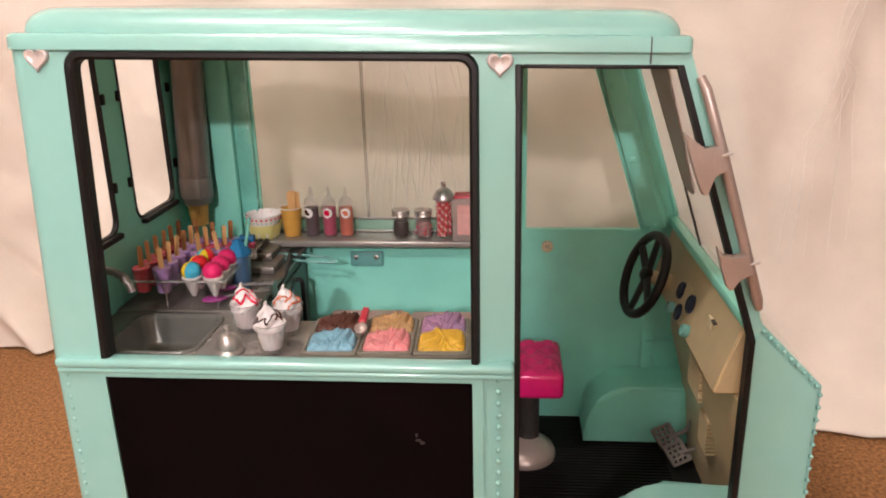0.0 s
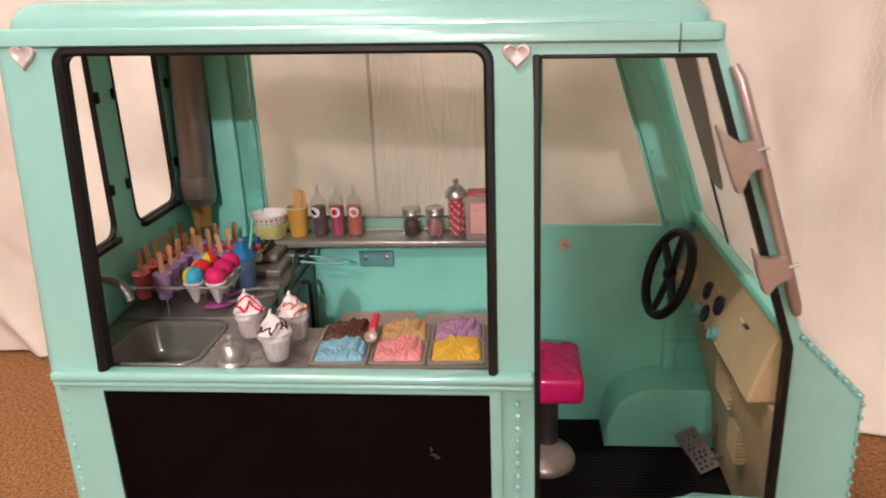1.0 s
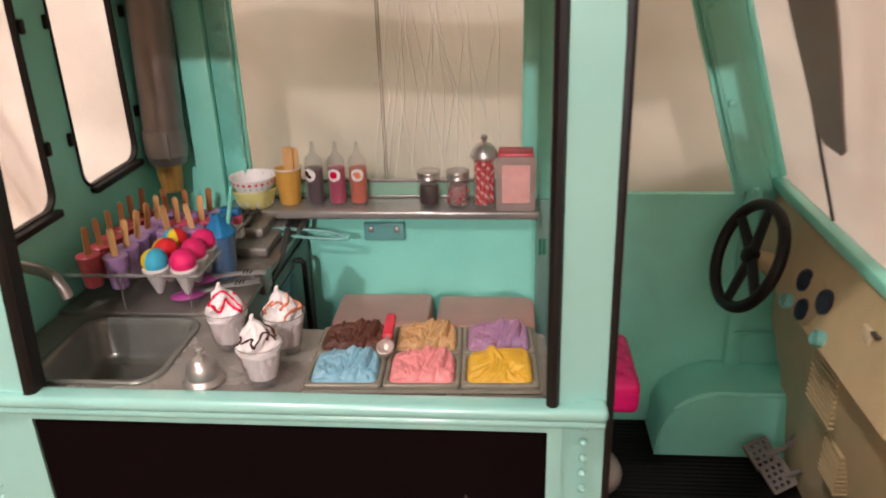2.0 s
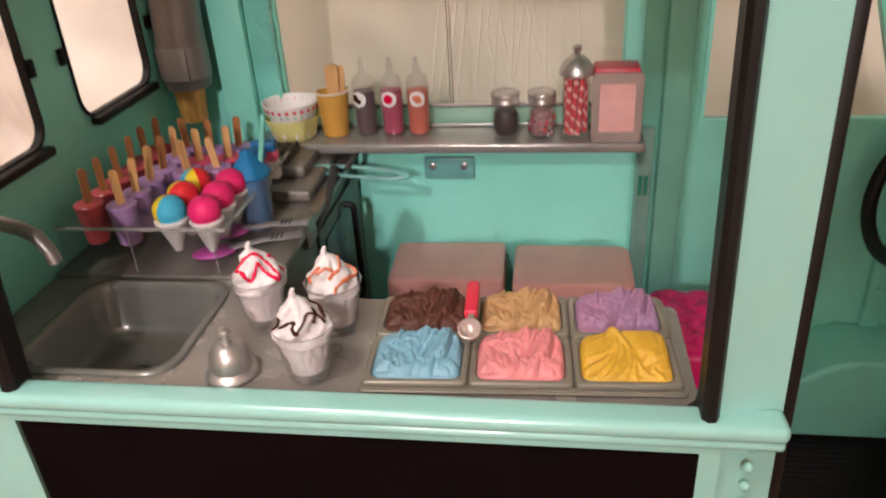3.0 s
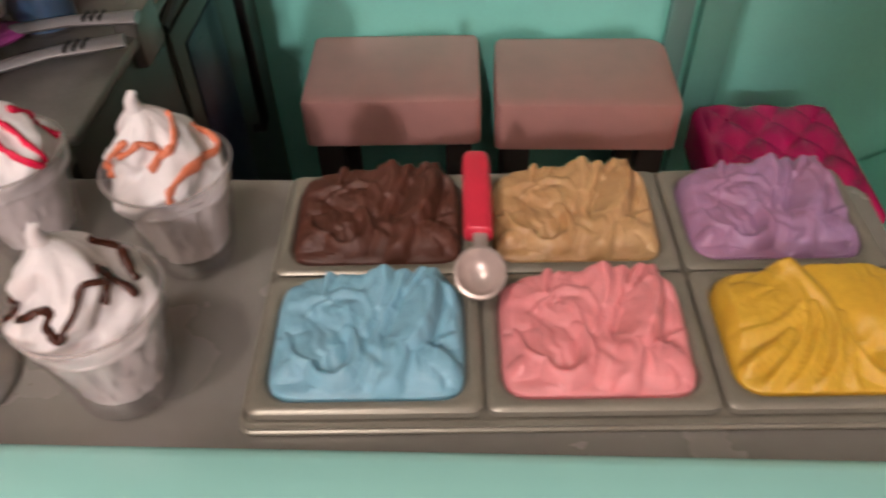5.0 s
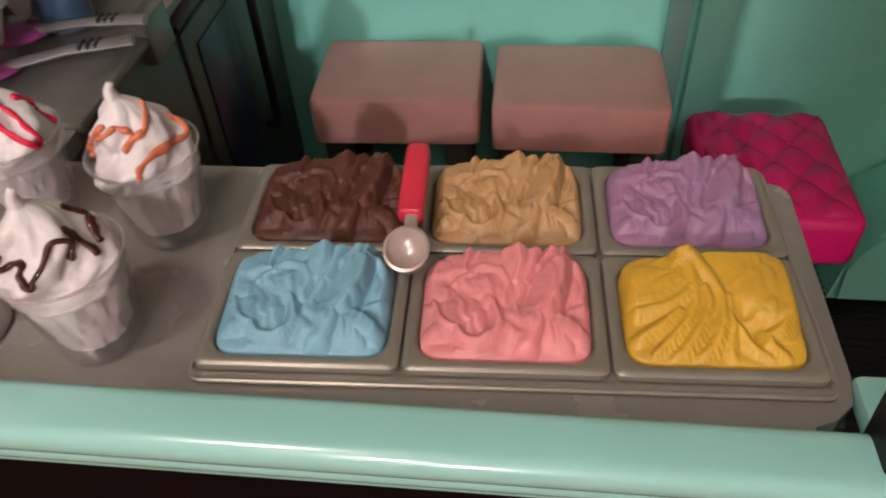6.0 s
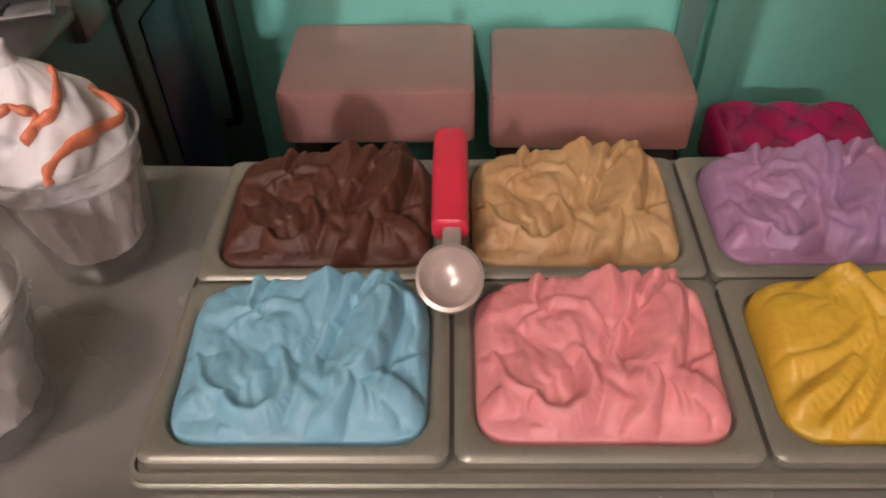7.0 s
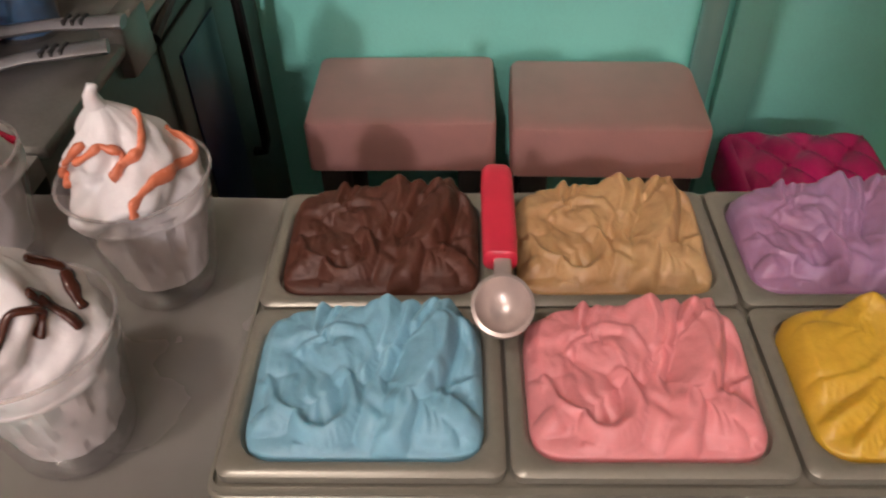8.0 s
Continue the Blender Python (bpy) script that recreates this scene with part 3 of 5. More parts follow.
    # hearts
    for x, z in ((-0.3215, 0.4955), (0.0190, 0.4935)):
        pts = []
        for i in range(40):
            t = 2 * math.pi * i / 40
            hx = 16 * math.sin(t) ** 3
            hz = 13 * math.cos(t) - 5 * math.cos(2 * t) - 2 * math.cos(3 * t) - math.cos(4 * t)
            pts.append((x + 0.0095 * hx / 16, z + 0.0092 * (hz + 2) / 15))
        bm = B()
        mid = lambda k, y: [(x + (a - x) * k, y, z + (b - z) * k) for a, b in pts]
        loft(bm, [mid(1, 0.0005), mid(1, -0.0018), mid(0.9, -0.003), mid(0.78, -0.0032), mid(0.7, -0.0024), mid(0.05, -0.0024)])
        part("heart_badge", bm, HEART, truck, "silvery pink raised heart badge", 60)


def truck_cab():
    # windscreen
    bm = B()
    a, b = (slope(0.500), 0.500), (slope(0.300), 0.300)
    loft(bm, [[(p[0] + d, y, p[1]) for p, d in ((a, 0), (a, 0.001), (b, 0.001), (b, 0))] for y in (0.008, 0.302)])
    screen = part("windscreen", bm, clear("windscreen_plastic", (0.95, 0.95, 0.94), 0.08, 0.02, 0.15, 0.03), truck, "clear plastic slanted windscreen")
    for y, r in ((0.190, 0.0013), (0.300, 0.003)):
        bm = B()
        sweep(bm, [(slope(z) - 0.001, y, z) for z in (0.5, 0.4, 0.3)], r, 6)
        part("divider", bm, DARKGREY if y < 0.25 else TEAL, screen)
    bm = B()
    loft(bm, [[(slope(z) - 0.004 + d, y, z) for d, y in ((0, c - w), (0, c + w), (0.0015, c + w), (0.0015, c - w))]
              for z, c, w in ((0.497, 0.150, 0.052), (0.45, 0.152, 0.042), (0.39, 0.156, 0.028), (0.372, 0.156, 0.024), (0.366, 0.156, 0.014))])
    part("sun_visor", bm, material("visor_grey", (0.40, 0.36, 0.355), 0.5, var=0.06), screen, "flat grey visor strip")
    bm = B()
    box(bm, 0.2035, 0.2135, 0.008, 0.302, 0.2886, 0.2985, 0.002)
    part("cowl", bm, TEAL, truck)
    # dashboard
    bm = B()
    prof = [(0.1870, 0.2285), (0.2125, 0.2285), (0.2125, 0.2885), (0.2065, 0.2885)]
    loft(bm, [[(p, y, q) for p, q in prof] for y in (0.022, 0.290)])
    bmesh.ops.bevel(bm, geom=bm.edges[:], offset=0.0018, segments=3, affect="EDGES")
    dash = part("dashboard", bm, CREAM, truck, "cream plastic dashboard with dark round gauges")
    tilt = math.atan2(0.0195, 0.060)
    def face(y, z):
        return (0.1870 + (z - 0.2285) * 0.325, y, z)
    def dial(name, y, z, r, h, mat, rz=1.0):
        bm = B()
        lathe(bm, [(r, -0.001), (r, h * 0.7), (r * 0.86, h), (r * 0.8, h * 0.7), (r * 0.1, h * 0.72)], 24)
        x0, y0, z0 = face(y, z)
        bmesh.ops.transform(bm, matrix=Matrix.Translation((x0, y0, z0)) @ Matrix.Rotation(-math.pi / 2 + tilt, 4, "Y"), verts=bm.verts)
        return part(name, bm, mat, dash)
    dial("gauge_ring", 0.160, 0.2480, 0.0185, 0.0012, CREAM)
    dial("gauge", 0.1795, 0.2550, 0.0088, 0.0032, GAUGE)
    dial("gauge", 0.1420, 0.2560, 0.0092, 0.0032, GAUGE)
    dial("gauge", 0.1630, 0.2390, 0.0084, 0.0032, GAUGE)
    dial("knob", 0.1850, 0.2345, 0.0058, 0.006, TONGTEAL)
    dial("knob", 0.1240, 0.2365, 0.0060, 0.006, TONGTEAL)
    bm = B()
    box(bm, -0.006, 0.006, -0.0015, 0.001, -0.007, 0.007, 0.001)
    bmesh.ops.transform(bm, matrix=Matrix.Translation(face(0.083, 0.262)) @ Matrix.Rotation(math.pi / 2, 4, "Z"), verts=bm.verts)
    part("key_plate", bm, BUTTON, dash)
    bm = B()
    box(bm, -0.003, 0.0, -0.004, 0.004, -0.001, 0.001)
    bmesh.ops.transform(bm, matrix=Matrix.Translation(face(0.074, 0.268)), verts=bm.verts)
    part("key_slot", bm, DARKGREY, dash)
    # bulkhead below it
    bm = B()
    prof = [(0.2045, 0.2272), (0.236, 0.2272), (0.238, 0.041), (0.230, 0.041), (0.222, 0.12), (0.206, 0.18)]
    loft(bm, [[(p, y, q) for p, q in prof] for y in (0.0076, 0.262)])
    for i in range(12):
        z = 0.165 + 0.0045 * i
        box(bm, 0.2035, 0.2075, 0.12, 0.165, z, z + 0.0022)
    for i in range(9):
        z = 0.115 + 0.004 * i
        box(bm, 0.2115, 0.2215, 0.11, 0.14, z, z + 0.002)
    bulk = part("bulkhead", bm, CREAM, truck, "cream plastic panel with moulded vents")
    # wheel arches
    for y0, y1, top in ((0.243, 0.3018, 0.112), (0.0075, 0.066, 0.116)):
        bm = B()
        prof = [(0.113, 0.041), (0.237, 0.041), (0.237, top), (0.165, top)]
        for k in range(1, 9):
            t = radians(90 * k / 9)
            prof.append((0.165 - 0.050 * math.sin(t), top - 0.052 * (1 - math.cos(t))))
        loft(bm, [[(p, y, q) for p, q in prof] for y in (y0, y1)])
        bmesh.ops.bevel(bm, geom=[e for e in bm.edges if abs(e.verts[0].co.y - e.verts[1].co.y) < 1e-5], offset=0.004, segments=3, affect="EDGES")
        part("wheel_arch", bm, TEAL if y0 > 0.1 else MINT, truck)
    # pedals
    for y, x, z in ((0.220, 0.199, 0.062), (0.200, 0.208, 0.054)):
        bm = B()
        holes = [rrect(-0.0085 + 0.006 * i + 0.0012 * (k % 2), -0.0052 + 0.006 * i + 0.0012 * (k % 2), -0.0095 + 0.0052 * k, -0.0064 + 0.0052 * k, 0.0006, 2)
                 for i in range(3) for k in range(4)]
        wall(bm, "z", 0, 0.003, rrect(-0.0115, 0.0125, -0.0125, 0.0125, 0.002, 3), holes)
        bmesh.ops.transform(bm, matrix=pose(x, y, z + 0.004, 38, -12, 24), verts=bm.verts)
        p = part("pedal", bm, TUBEGREY, truck, "grey perforated pedal")
        bm = B()
        sweep(bm, [(x + 0.004, y, z + 0.003), (x + 0.022, y, z + 0.012), (x + 0.030, y, z + 0.03)], 0.0025, 8)
        part("pedal_arm", bm, TUBEGREY, p)
    # steering wheel
    centre = Vector((0.1668, 0.2265, 0.2555))
    axis = Matrix.Translation(centre) @ Matrix.Rotation(radians(-69), 4, "Y") @ Matrix.Rotation(radians(8), 4, "X")
    bm = B()
    sweep(bm, [(0.0435 * math.cos(2 * math.pi * i / 48), 0.0435 * math.sin(2 * math.pi * i / 48), 0) for i in range(49)], 0.0048, 12)
    bmesh.ops.transform(bm, matrix=axis, verts=bm.verts)
    wheel = part("steering_wheel", bm, BLACK, truck, "black steering wheel with four spokes")
    for k in range(4):
        t = radians((8, 62, 188, 242)[k])
        bm = B()
        sweep(bm, [(0.006 * math.cos(t), 0.006 * math.sin(t), -0.003), (0.042 * math.cos(t), 0.042 * math.sin(t), 0)], [0.0060, 0.0050], 10, 0.55)
        bmesh.ops.transform(bm, matrix=axis, verts=bm.verts)
        part("spoke", bm, BLACK, wheel)
    bm = B()
    lathe(bm, [(0.0075, -0.006), (0.0075, 0.001), (0.0055, 0.003), (0.001, 0.0035)], 20)
    bmesh.ops.transform(bm, matrix=axis, verts=bm.verts)
    part("hub", bm, BLACK, wheel)
    bm = B()
    sweep(bm, [centre + Vector((0.004, 0, -0.002)), centre + Vector((0.032, 0, -0.012))], [0.0065, 0.010], 16)
    part("column", bm, CREAM, wheel)
    # wall button
    bm = B()
    lathe(bm, [(0.0066, 0.0), (0.0066, 0.0035), (0.0055, 0.0045), (0.0042, 0.0028), (0.0035, 0.0028), (0.001, 0.0032)], 24)
    bmesh.ops.transform(bm, matrix=Matrix.Translation((0.0700, 0.302, 0.2610)) @ Matrix.Rotation(math.pi / 2, 4, "X"), verts=bm.verts)
    button = part("wall_button", bm, BUTTON, truck, "ivory four-hole button on the wall")
    for dx, dz in ((-0.0014, -0.0014), (-0.0014, 0.0014), (0.0014, -0.0014), (0.0014, 0.0014)):
        bm = B()
        lathe(bm, [(0.0008, 0.0), (0.0008, 0.0008)], 8)
        bmesh.ops.transform(bm, matrix=Matrix.Translation((0.0700 + dx, 0.2992, 0.2610 + dz)) @ Matrix.Rotation(math.pi / 2, 4, "X"), verts=bm.verts)
        part("button_hole", bm, DARKGREY, button)
    # mirror rail outside the door
    bm = B()
    sweep(bm, [(0.1565, -0.0045, 0.4865), (0.1600, -0.0080, 0.4785), (0.1725, -0.0085, 0.4370), (0.1945, -0.0085, 0.3595), (0.2050, -0.0075, 0.3230), (0.2078, -0.0040, 0.3140)],
          [0.0032, 0.0040, 0.0040, 0.0040, 0.0040, 0.0028], 10)
    rail = part("mirror_rail", bm, PINKSILVER, truck, "silvery pink grab rail with two mirrors")
    for poly, pin in (([(0.145, 0.4492), (0.151, 0.4441), (0.160, 0.4359), (0.171, 0.4392), (0.176, 0.4204), (0.167, 0.4181), (0.165, 0.4045), (0.161, 0.4023), (0.158, 0.4096), (0.151, 0.4305)], (0.175, 0.4330)),
                      ([(0.173, 0.3647), (0.178, 0.3564), (0.184, 0.3554), (0.195, 0.3597), (0.200, 0.3439), (0.189, 0.3407), (0.186, 0.3312), (0.182, 0.3322), (0.177, 0.3479)], (0.199, 0.3523))):
        bm = B()
        loft(bm, [[(p, y, q) for p, q in poly] for y in (-0.0150, -0.0060)])
        bmesh.ops.bevel(bm, geom=bm.edges[:], offset=0.0012, segments=2, affect="EDGES")
        m = part("mirror", bm, PINKSILVER, rail)
        bm = B()
        sweep(bm, [(pin[0] - 0.003, -0.0135, pin[1] - 0.001), (pin[0] + 0.004, -0.0135, pin[1] + 0.0015)], 0.0013, 8)
        part("hinge_pin", bm, SILVER, m)


def truck_kitchen():
    bm = B()
    wall(bm, "z", 0.2520, 0.2580,
         [(-0.3428, 0.0080), (-0.012, 0.0080), (-0.010, 0.0112), (-0.006, 0.0128), (-0.0015, 0.017), (0.0, 0.024), (0.0, 0.084), (-0.002, 0.0872), (-0.007, 0.0885),
          (-0.212, 0.0885), (-0.212, 0.104), (-0.3428, 0.104)],
         [rrect(-0.3125, -0.2365, 0.0215, 0.0965, 0.0135)])
    counter = part("counter", bm, STEEL, truck, "grey metallic plastic counter with a sunken sink")
    bm = B()
    def ring(d, z, r):
        return [(a, b, z) for a, b in rrect(-0.3125 + d, -0.2365 - d, 0.0215 + d, 0.0965 - d, r)]
    loft(bm, [ring(-0.0050, 0.2581, 0.017), ring(-0.0048, 0.2594, 0.017), ring(-0.0040, 0.2600, 0.016), ring(-0.0010, 0.2598, 0.0145), ring(0.0003, 0.2585, 0.0135), ring(0.0012, 0.2555, 0.0135),
              ring(0.0040, 0.2350, 0.014), ring(0.0060, 0.2305, 0.014), ring(0.0105, 0.2290, 0.012), ring(0.030, 0.2285, 0.004)], cap0=False)
    sink = part("sink", bm, SINKSHADE, counter, "basin of the sink in the counter's grey, darkened for its shade", 50)
    bm = B()
    lathe(bm, [(0.0045, 0.0), (0.0045, 0.0010), (0.0036, 0.0012), (0.003, 0.0004)], 16, (-0.2745, 0.059, 0.2286))
    part("drain", bm, DARKGREY, counter)
    bm = B()
    sweep(bm, [(-0.3440, 0.046, 0.312), (-0.331, 0.046, 0.3185), (-0.317, 0.045, 0.3205), (-0.305, 0.043, 0.3190), (-0.297, 0.042, 0.3155), (-0.292, 0.041, 0.3090), (-0.2900, 0.041, 0.3030)],
          [0.0038, 0.0036, 0.0036, 0.0036, 0.0035, 0.0034, 0.0034], 12)
    part("faucet", bm, TUBEGREY, counter, "curved grey tap over the sink")
    # counter front behind the ledge and its right end
    bm = B()
    box(bm, -0.3425, -0.0015, 0.0155, 0.0200, 0.0415, 0.2518)
    box(bm, -0.0060, -0.0015, 0.0200, 0.084, 0.0415, 0.2518)
    box(bm, -0.212, -0.0060, 0.080, 0.084, 0.0415, 0.2518)
    part("cabinet_front", bm, DARKGREY, truck)
    # stove block along the end wall
    bm = B()
    box(bm, -0.3428, -0.2125, 0.1045, 0.3015, 0.0415, 0.2560, 0.0015)
    stove = part("stove", bm, STOVE, truck, "grey green toy stove with an oven door")
    bm = B()
    box(bm, -0.3427, -0.2095, 0.1045, 0.3012, 0.2560, 0.2605, 0.0015)
    box(bm, -0.300, -0.218, 0.168, 0.186, 0.2600, 0.2632, 0.0012)
    part("stove_top", bm, STEELDARK, stove)
    bm = B()
    box(bm, -0.2165, -0.2085, 0.158, 0.178, 0.2480, 0.2660, 0.0015)
    part("stove_lip", bm, STEELDARK, stove)
    bm = B()
    box(bm, -0.292, -0.219, 0.202, 0.3005, 0.2605, 0.2685, 0.002)
    box(bm, -0.288, -0.228, 0.224, 0.2605, 0.2685, 0.2765, 0.002)
    part("griddle_base", bm, GRIDDLE, stove)
    bm = B()
    box(bm, -0.2800, -0.2400, 0.2280, 0.2590, 0.2765, 0.2795, 0.0015)
    for i in range(6):
        x = -0.278 + 0.0068 * i
        box(bm, x, x + 0.0018, 0.227, 0.259, 0.2790, 0.2830, 0.0004)
    for i in range(4):
        y = 0.229 + 0.0092 * i
        box(bm, -0.279, -0.241, y, y + 0.0018, 0.2792, 0.2822, 0.0004)
    part("grill", bm, DARKGREY, stove, "dark barred grill plate")
    bm = B()
    box(bm, -0.2128, -0.2105, 0.185, 0.292, 0.075, 0.246, 0.001)
    door = part("oven_door", bm, STOVE, stove)
    bm = B()
    box(bm, -0.2105, -0.2095, 0.196, 0.236, 0.09, 0.236, 0.0004)
    part("oven_window", bm, GAUGE, door)
    bm = B()
    sweep(bm, [(-0.2125, 0.247, 0.238), (-0.2055, 0.247, 0.2385), (-0.2035, 0.247, 0.2365), (-0.2032, 0.247, 0.230), (-0.2035, 0.248, 0.195), (-0.2040, 0.249, 0.164), (-0.2055, 0.249, 0.158), (-0.2125, 0.249, 0.157)],
          0.0024, 8)
    part("oven_handle", bm, BLACK, door)
    bm = B()
    sweep(bm, [(-0.211, 0.182, 0.250), (-0.210, 0.210, 0.258), (-0.212, 0.240, 0.270)], [0.0022, 0.0026, 0.003], 8)
    part("hinge_arm", bm, DARKGREY, stove)
    # shelf under the rear window
    bm = B()
    box(bm, -0.2785, 0.0025, 0.2625, 0.3012, 0.2708, 0.2786, 0.0022, 3)
    shelf = part("shelf", bm, SHELFGREY, truck, "grey metallic shelf below the rear window")
    bm = B()
    box(bm, -0.2780, 0.0020, 0.2990, 0.3015, 0.2786, 0.2809, 0.0006)
    part("shelf_lip", bm, SHELFGREY, shelf)
    bm = B()
    box(bm, -0.2575, -0.2545, 0.2615, 0.2655, 0.2703, 0.2793, 0.0006)
    part("shelf_clip", bm, DARKGREY, shelf)
    bm = B()
    box(bm, -0.1580, -0.1195, 0.2955, 0.3022, 0.2375, 0.2545, 0.0015)
    br = part("shelf_bracket", bm, TONGTEAL, truck)
    for x in (-0.151, -0.127):
        bm = B()
        lathe(bm, [(0.0028, 0), (0.0028, 0.0012), (0.0020, 0.0018), (0.0006, 0.0018)], 14)
        bmesh.ops.transform(bm, matrix=Matrix.Translation((x, 0.2955, 0.2485)) @ Matrix.Rotation(math.pi / 2, 4, "X"), verts=bm.verts)
        part("screw", bm, SILVER, br)
    # soft ice dispenser tube
    bm = B()
    loft(bm, [[(cx + 0.0172 * math.cos(2 * math.pi * i / 28), 0.276 + 0.0172 * math.sin(2 * math.pi * i / 28), z) for i in range(28)]
              for cx, z in ((-0.3235, 0.348), (-0.3160, 0.503))])
    tube = part("dispenser_tube", bm, TUBEGREY, truck, "grey dispenser tube hanging from the roof")
    bm = B()
    lathe(bm, [(0.0150, 0.3192), (0.0160, 0.3196), (0.0171, 0.3262), (0.0181, 0.3272), (0.0182, 0.3330), (0.0182, 0.3485), (0.0178, 0.3498), (0.0168, 0.350)], 28, (-0.3238, 0.276, 0))
    box(bm, -0.3150, -0.3138, 0.2588, 0.2625, 0.326, 0.3480, 0.0003)
    part("dispenser_collar", bm, TUBEGREY, tube)
    bm = B()
    loft(bm, [[(-0.3245 + r * (1 + 0.025 * math.cos(12 * t)) * math.cos(t), 0.276 + r * (1 + 0.025 * math.cos(12 * t)) * math.sin(t), z)
               for t in [2 * math.pi * i / 72 for i in range(72)]] for r, z in ((0.0090, 0.2938), (0.0096, 0.297), (0.0113, 0.3192))])
    part("wafer_cup", bm, CONEWAFER, tube, "tan wafer cup under the dispenser")


truck_shell()
truck_front_trim()
truck_cab()
truck_kitchen()


def lean_body():
    """The near side leans in above the counter, and the roof drops a little towards the cab."""
    for ob in truck.children_recursive:
        for v in ob.data.vertices:
            x, y, z = v.co
            if z > 0.265:
                k = (z - 0.265) / 0.235
                v.co.y = y + 0.020 * k * max(0.0, 1 - max(y, 0.0) / 0.16)
                v.co.z = z - 0.0225 * max(0.0, x + 0.32) * k


lean_body()


# ---- gelato counter ----
COUNTER = 0.2581


def smooth_max(values, k):
    top = max(values)
    return top + k * math.log(sum(math.exp((v - top) / k) for v in values))


# Soft ice is laid from shells and ribbons. A shell: u, v, half length, half width, turn, height in mm, rise along and across it in mm;
# a ribbon: (u, v, height in mm) along its back, then its half width.
SWIRL_SHELLS = [(0.710, 0.50, 0.31, 0.078, 69, 7.0, 7.0, -16), (0.87, 0.60, 0.16, 0.095, 90, 4.3, 5, -4),
                (0.38, 0.61, 0.13, 0.085, -15, 5.8, 4, 4), (0.13, 0.78, 0.15, 0.100, 20, 5.4, 4, 3), (0.40, 0.86, 0.11, 0.075, 0, 6.5, 3, 0),
                (0.09, 0.58, 0.10, 0.065, -14, 4.5, 0, 6), (0.80, 0.20, 0.14, 0.085, -12, 4.5, 0, 8), (0.53, 0.27, 0.13, 0.060, 80, 4.1, 6, -5),
                (0.13, 0.20, 0.10, 0.060, 20, 2.9, 0, 6), (0.54, 0.80, 0.15, 0.080, 82, 7.5, 8, -6)]
SWIRL_RIBBONS = [([(0.78, 0.82, 8.0), (0.84, 0.87, 7.8), (0.92, 0.81, 7.1), (0.965, 0.66, 5.9), (0.95, 0.50, 4.7)], 0.044),
                 ([(0.86, 0.39, 4.0), (0.94, 0.44, 4.8), (0.985, 0.50, 4.8)], 0.034),
                 ([(0.63, 0.22, 3.4), (0.71, 0.32, 4.8), (0.82, 0.31, 5.2), (0.93, 0.20, 4.2), (0.96, 0.09, 2.5)], 0.046),
                 ([(0.65, 0.06, 2.2), (0.72, 0.12, 3.2), (0.80, 0.09, 2.6)], 0.042),
                 ([(0.08, 0.47, 3.9), (0.13, 0.30, 4.0), (0.24, 0.16, 4.1), (0.35, 0.12, 4.2), (0.44, 0.20, 5.0), (0.46, 0.36, 5.6), (0.39, 0.48, 5.7)], 0.040),
                 ([(0.21, 0.67, 5.3), (0.31, 0.76, 6.4), (0.44, 0.76, 7.1), (0.52, 0.62, 6.9), (0.48, 0.48, 5.8)], 0.044),
                 ([(0.60, 0.62, 6.8), (0.56, 0.46, 5.5), (0.58, 0.32, 4.6), (0.62, 0.20, 3.4)], 0.036),
                 ([(0.49, 0.34, 4.4), (0.50, 0.20, 3.4), (0.56, 0.12, 2.6)], 0.040),
                 ([(0.58, 0.95, 9.9), (0.585, 0.82, 8.9), (0.56, 0.64, 7.2)], 0.040), ([(0.68, 0.93, 8.6), (0.66, 0.80, 8.2), (0.62, 0.64, 7.0)], 0.040),
                 ([(0.79, 0.97, 9.6), (0.76, 0.90, 8.7), (0.71, 0.78, 8.1)], 0.034), ([(0.28, 0.93, 7.3), (0.25, 0.80, 6.2), (0.20, 0.64, 5.2)], 0.040),
                 ([(0.02, 0.47, 3.5), (0.07, 0.41, 3.7)], 0.036), ([(0.22, 0.06, 2.0), (0.30, 0.05, 2.0)], 0.036)]
FAN_SHELLS = [(0.22, 0.68, 0.26, 0.13, 15, 6.4, 4, 3), (0.78, 0.66, 0.24, 0.20, 0, 7.2, 1, 4), (0.61, 0.84, 0.14, 0.10, 0, 7.4, 0, 4)]
FAN_RIBBONS = [([(0.39, 0.92, 10.0), (0.45, 0.78, 8.8), (0.53, 0.62, 7.6), (0.55, 0.40, 6.2), (0.50, 0.20, 4.6), (0.40, 0.03, 2.2)], 0.052),
               ([(0.39, 0.90, 9.6), (0.32, 0.80, 7.6), (0.19, 0.72, 6.4)], 0.060), ([(0.40, 0.84, 8.6), (0.40, 0.62, 7.4), (0.28, 0.48, 6.0), (0.08, 0.42, 4.6)], 0.060),
               ([(0.47, 0.60, 7.2), (0.46, 0.40, 6.0), (0.38, 0.20, 4.4), (0.26, 0.04, 2.2)], 0.050),
               ([(0.40, 0.52, 6.4), (0.36, 0.36, 5.4), (0.26, 0.20, 4.0), (0.14, 0.06, 2.2)], 0.050),
               ([(0.30, 0.40, 5.4), (0.20, 0.28, 4.6), (0.05, 0.18, 3.0)], 0.052),
               ([(0.58, 0.52, 6.7), (0.60, 0.30, 5.0), (0.56, 0.12, 3.2), (0.58, 0.03, 2.0)], 0.046),
               ([(0.62, 0.30, 4.8), (0.68, 0.15, 3.4), (0.78, 0.05, 2.2)], 0.044), ([(0.94, 0.46, 5.8), (0.86, 0.30, 5.0), (0.80, 0.16, 3.8), (0.88, 0.06, 2.4)], 0.060)]
SWIRL_RIBBONS = [(glide(c, 5), w) for c, w in SWIRL_RIBBONS]
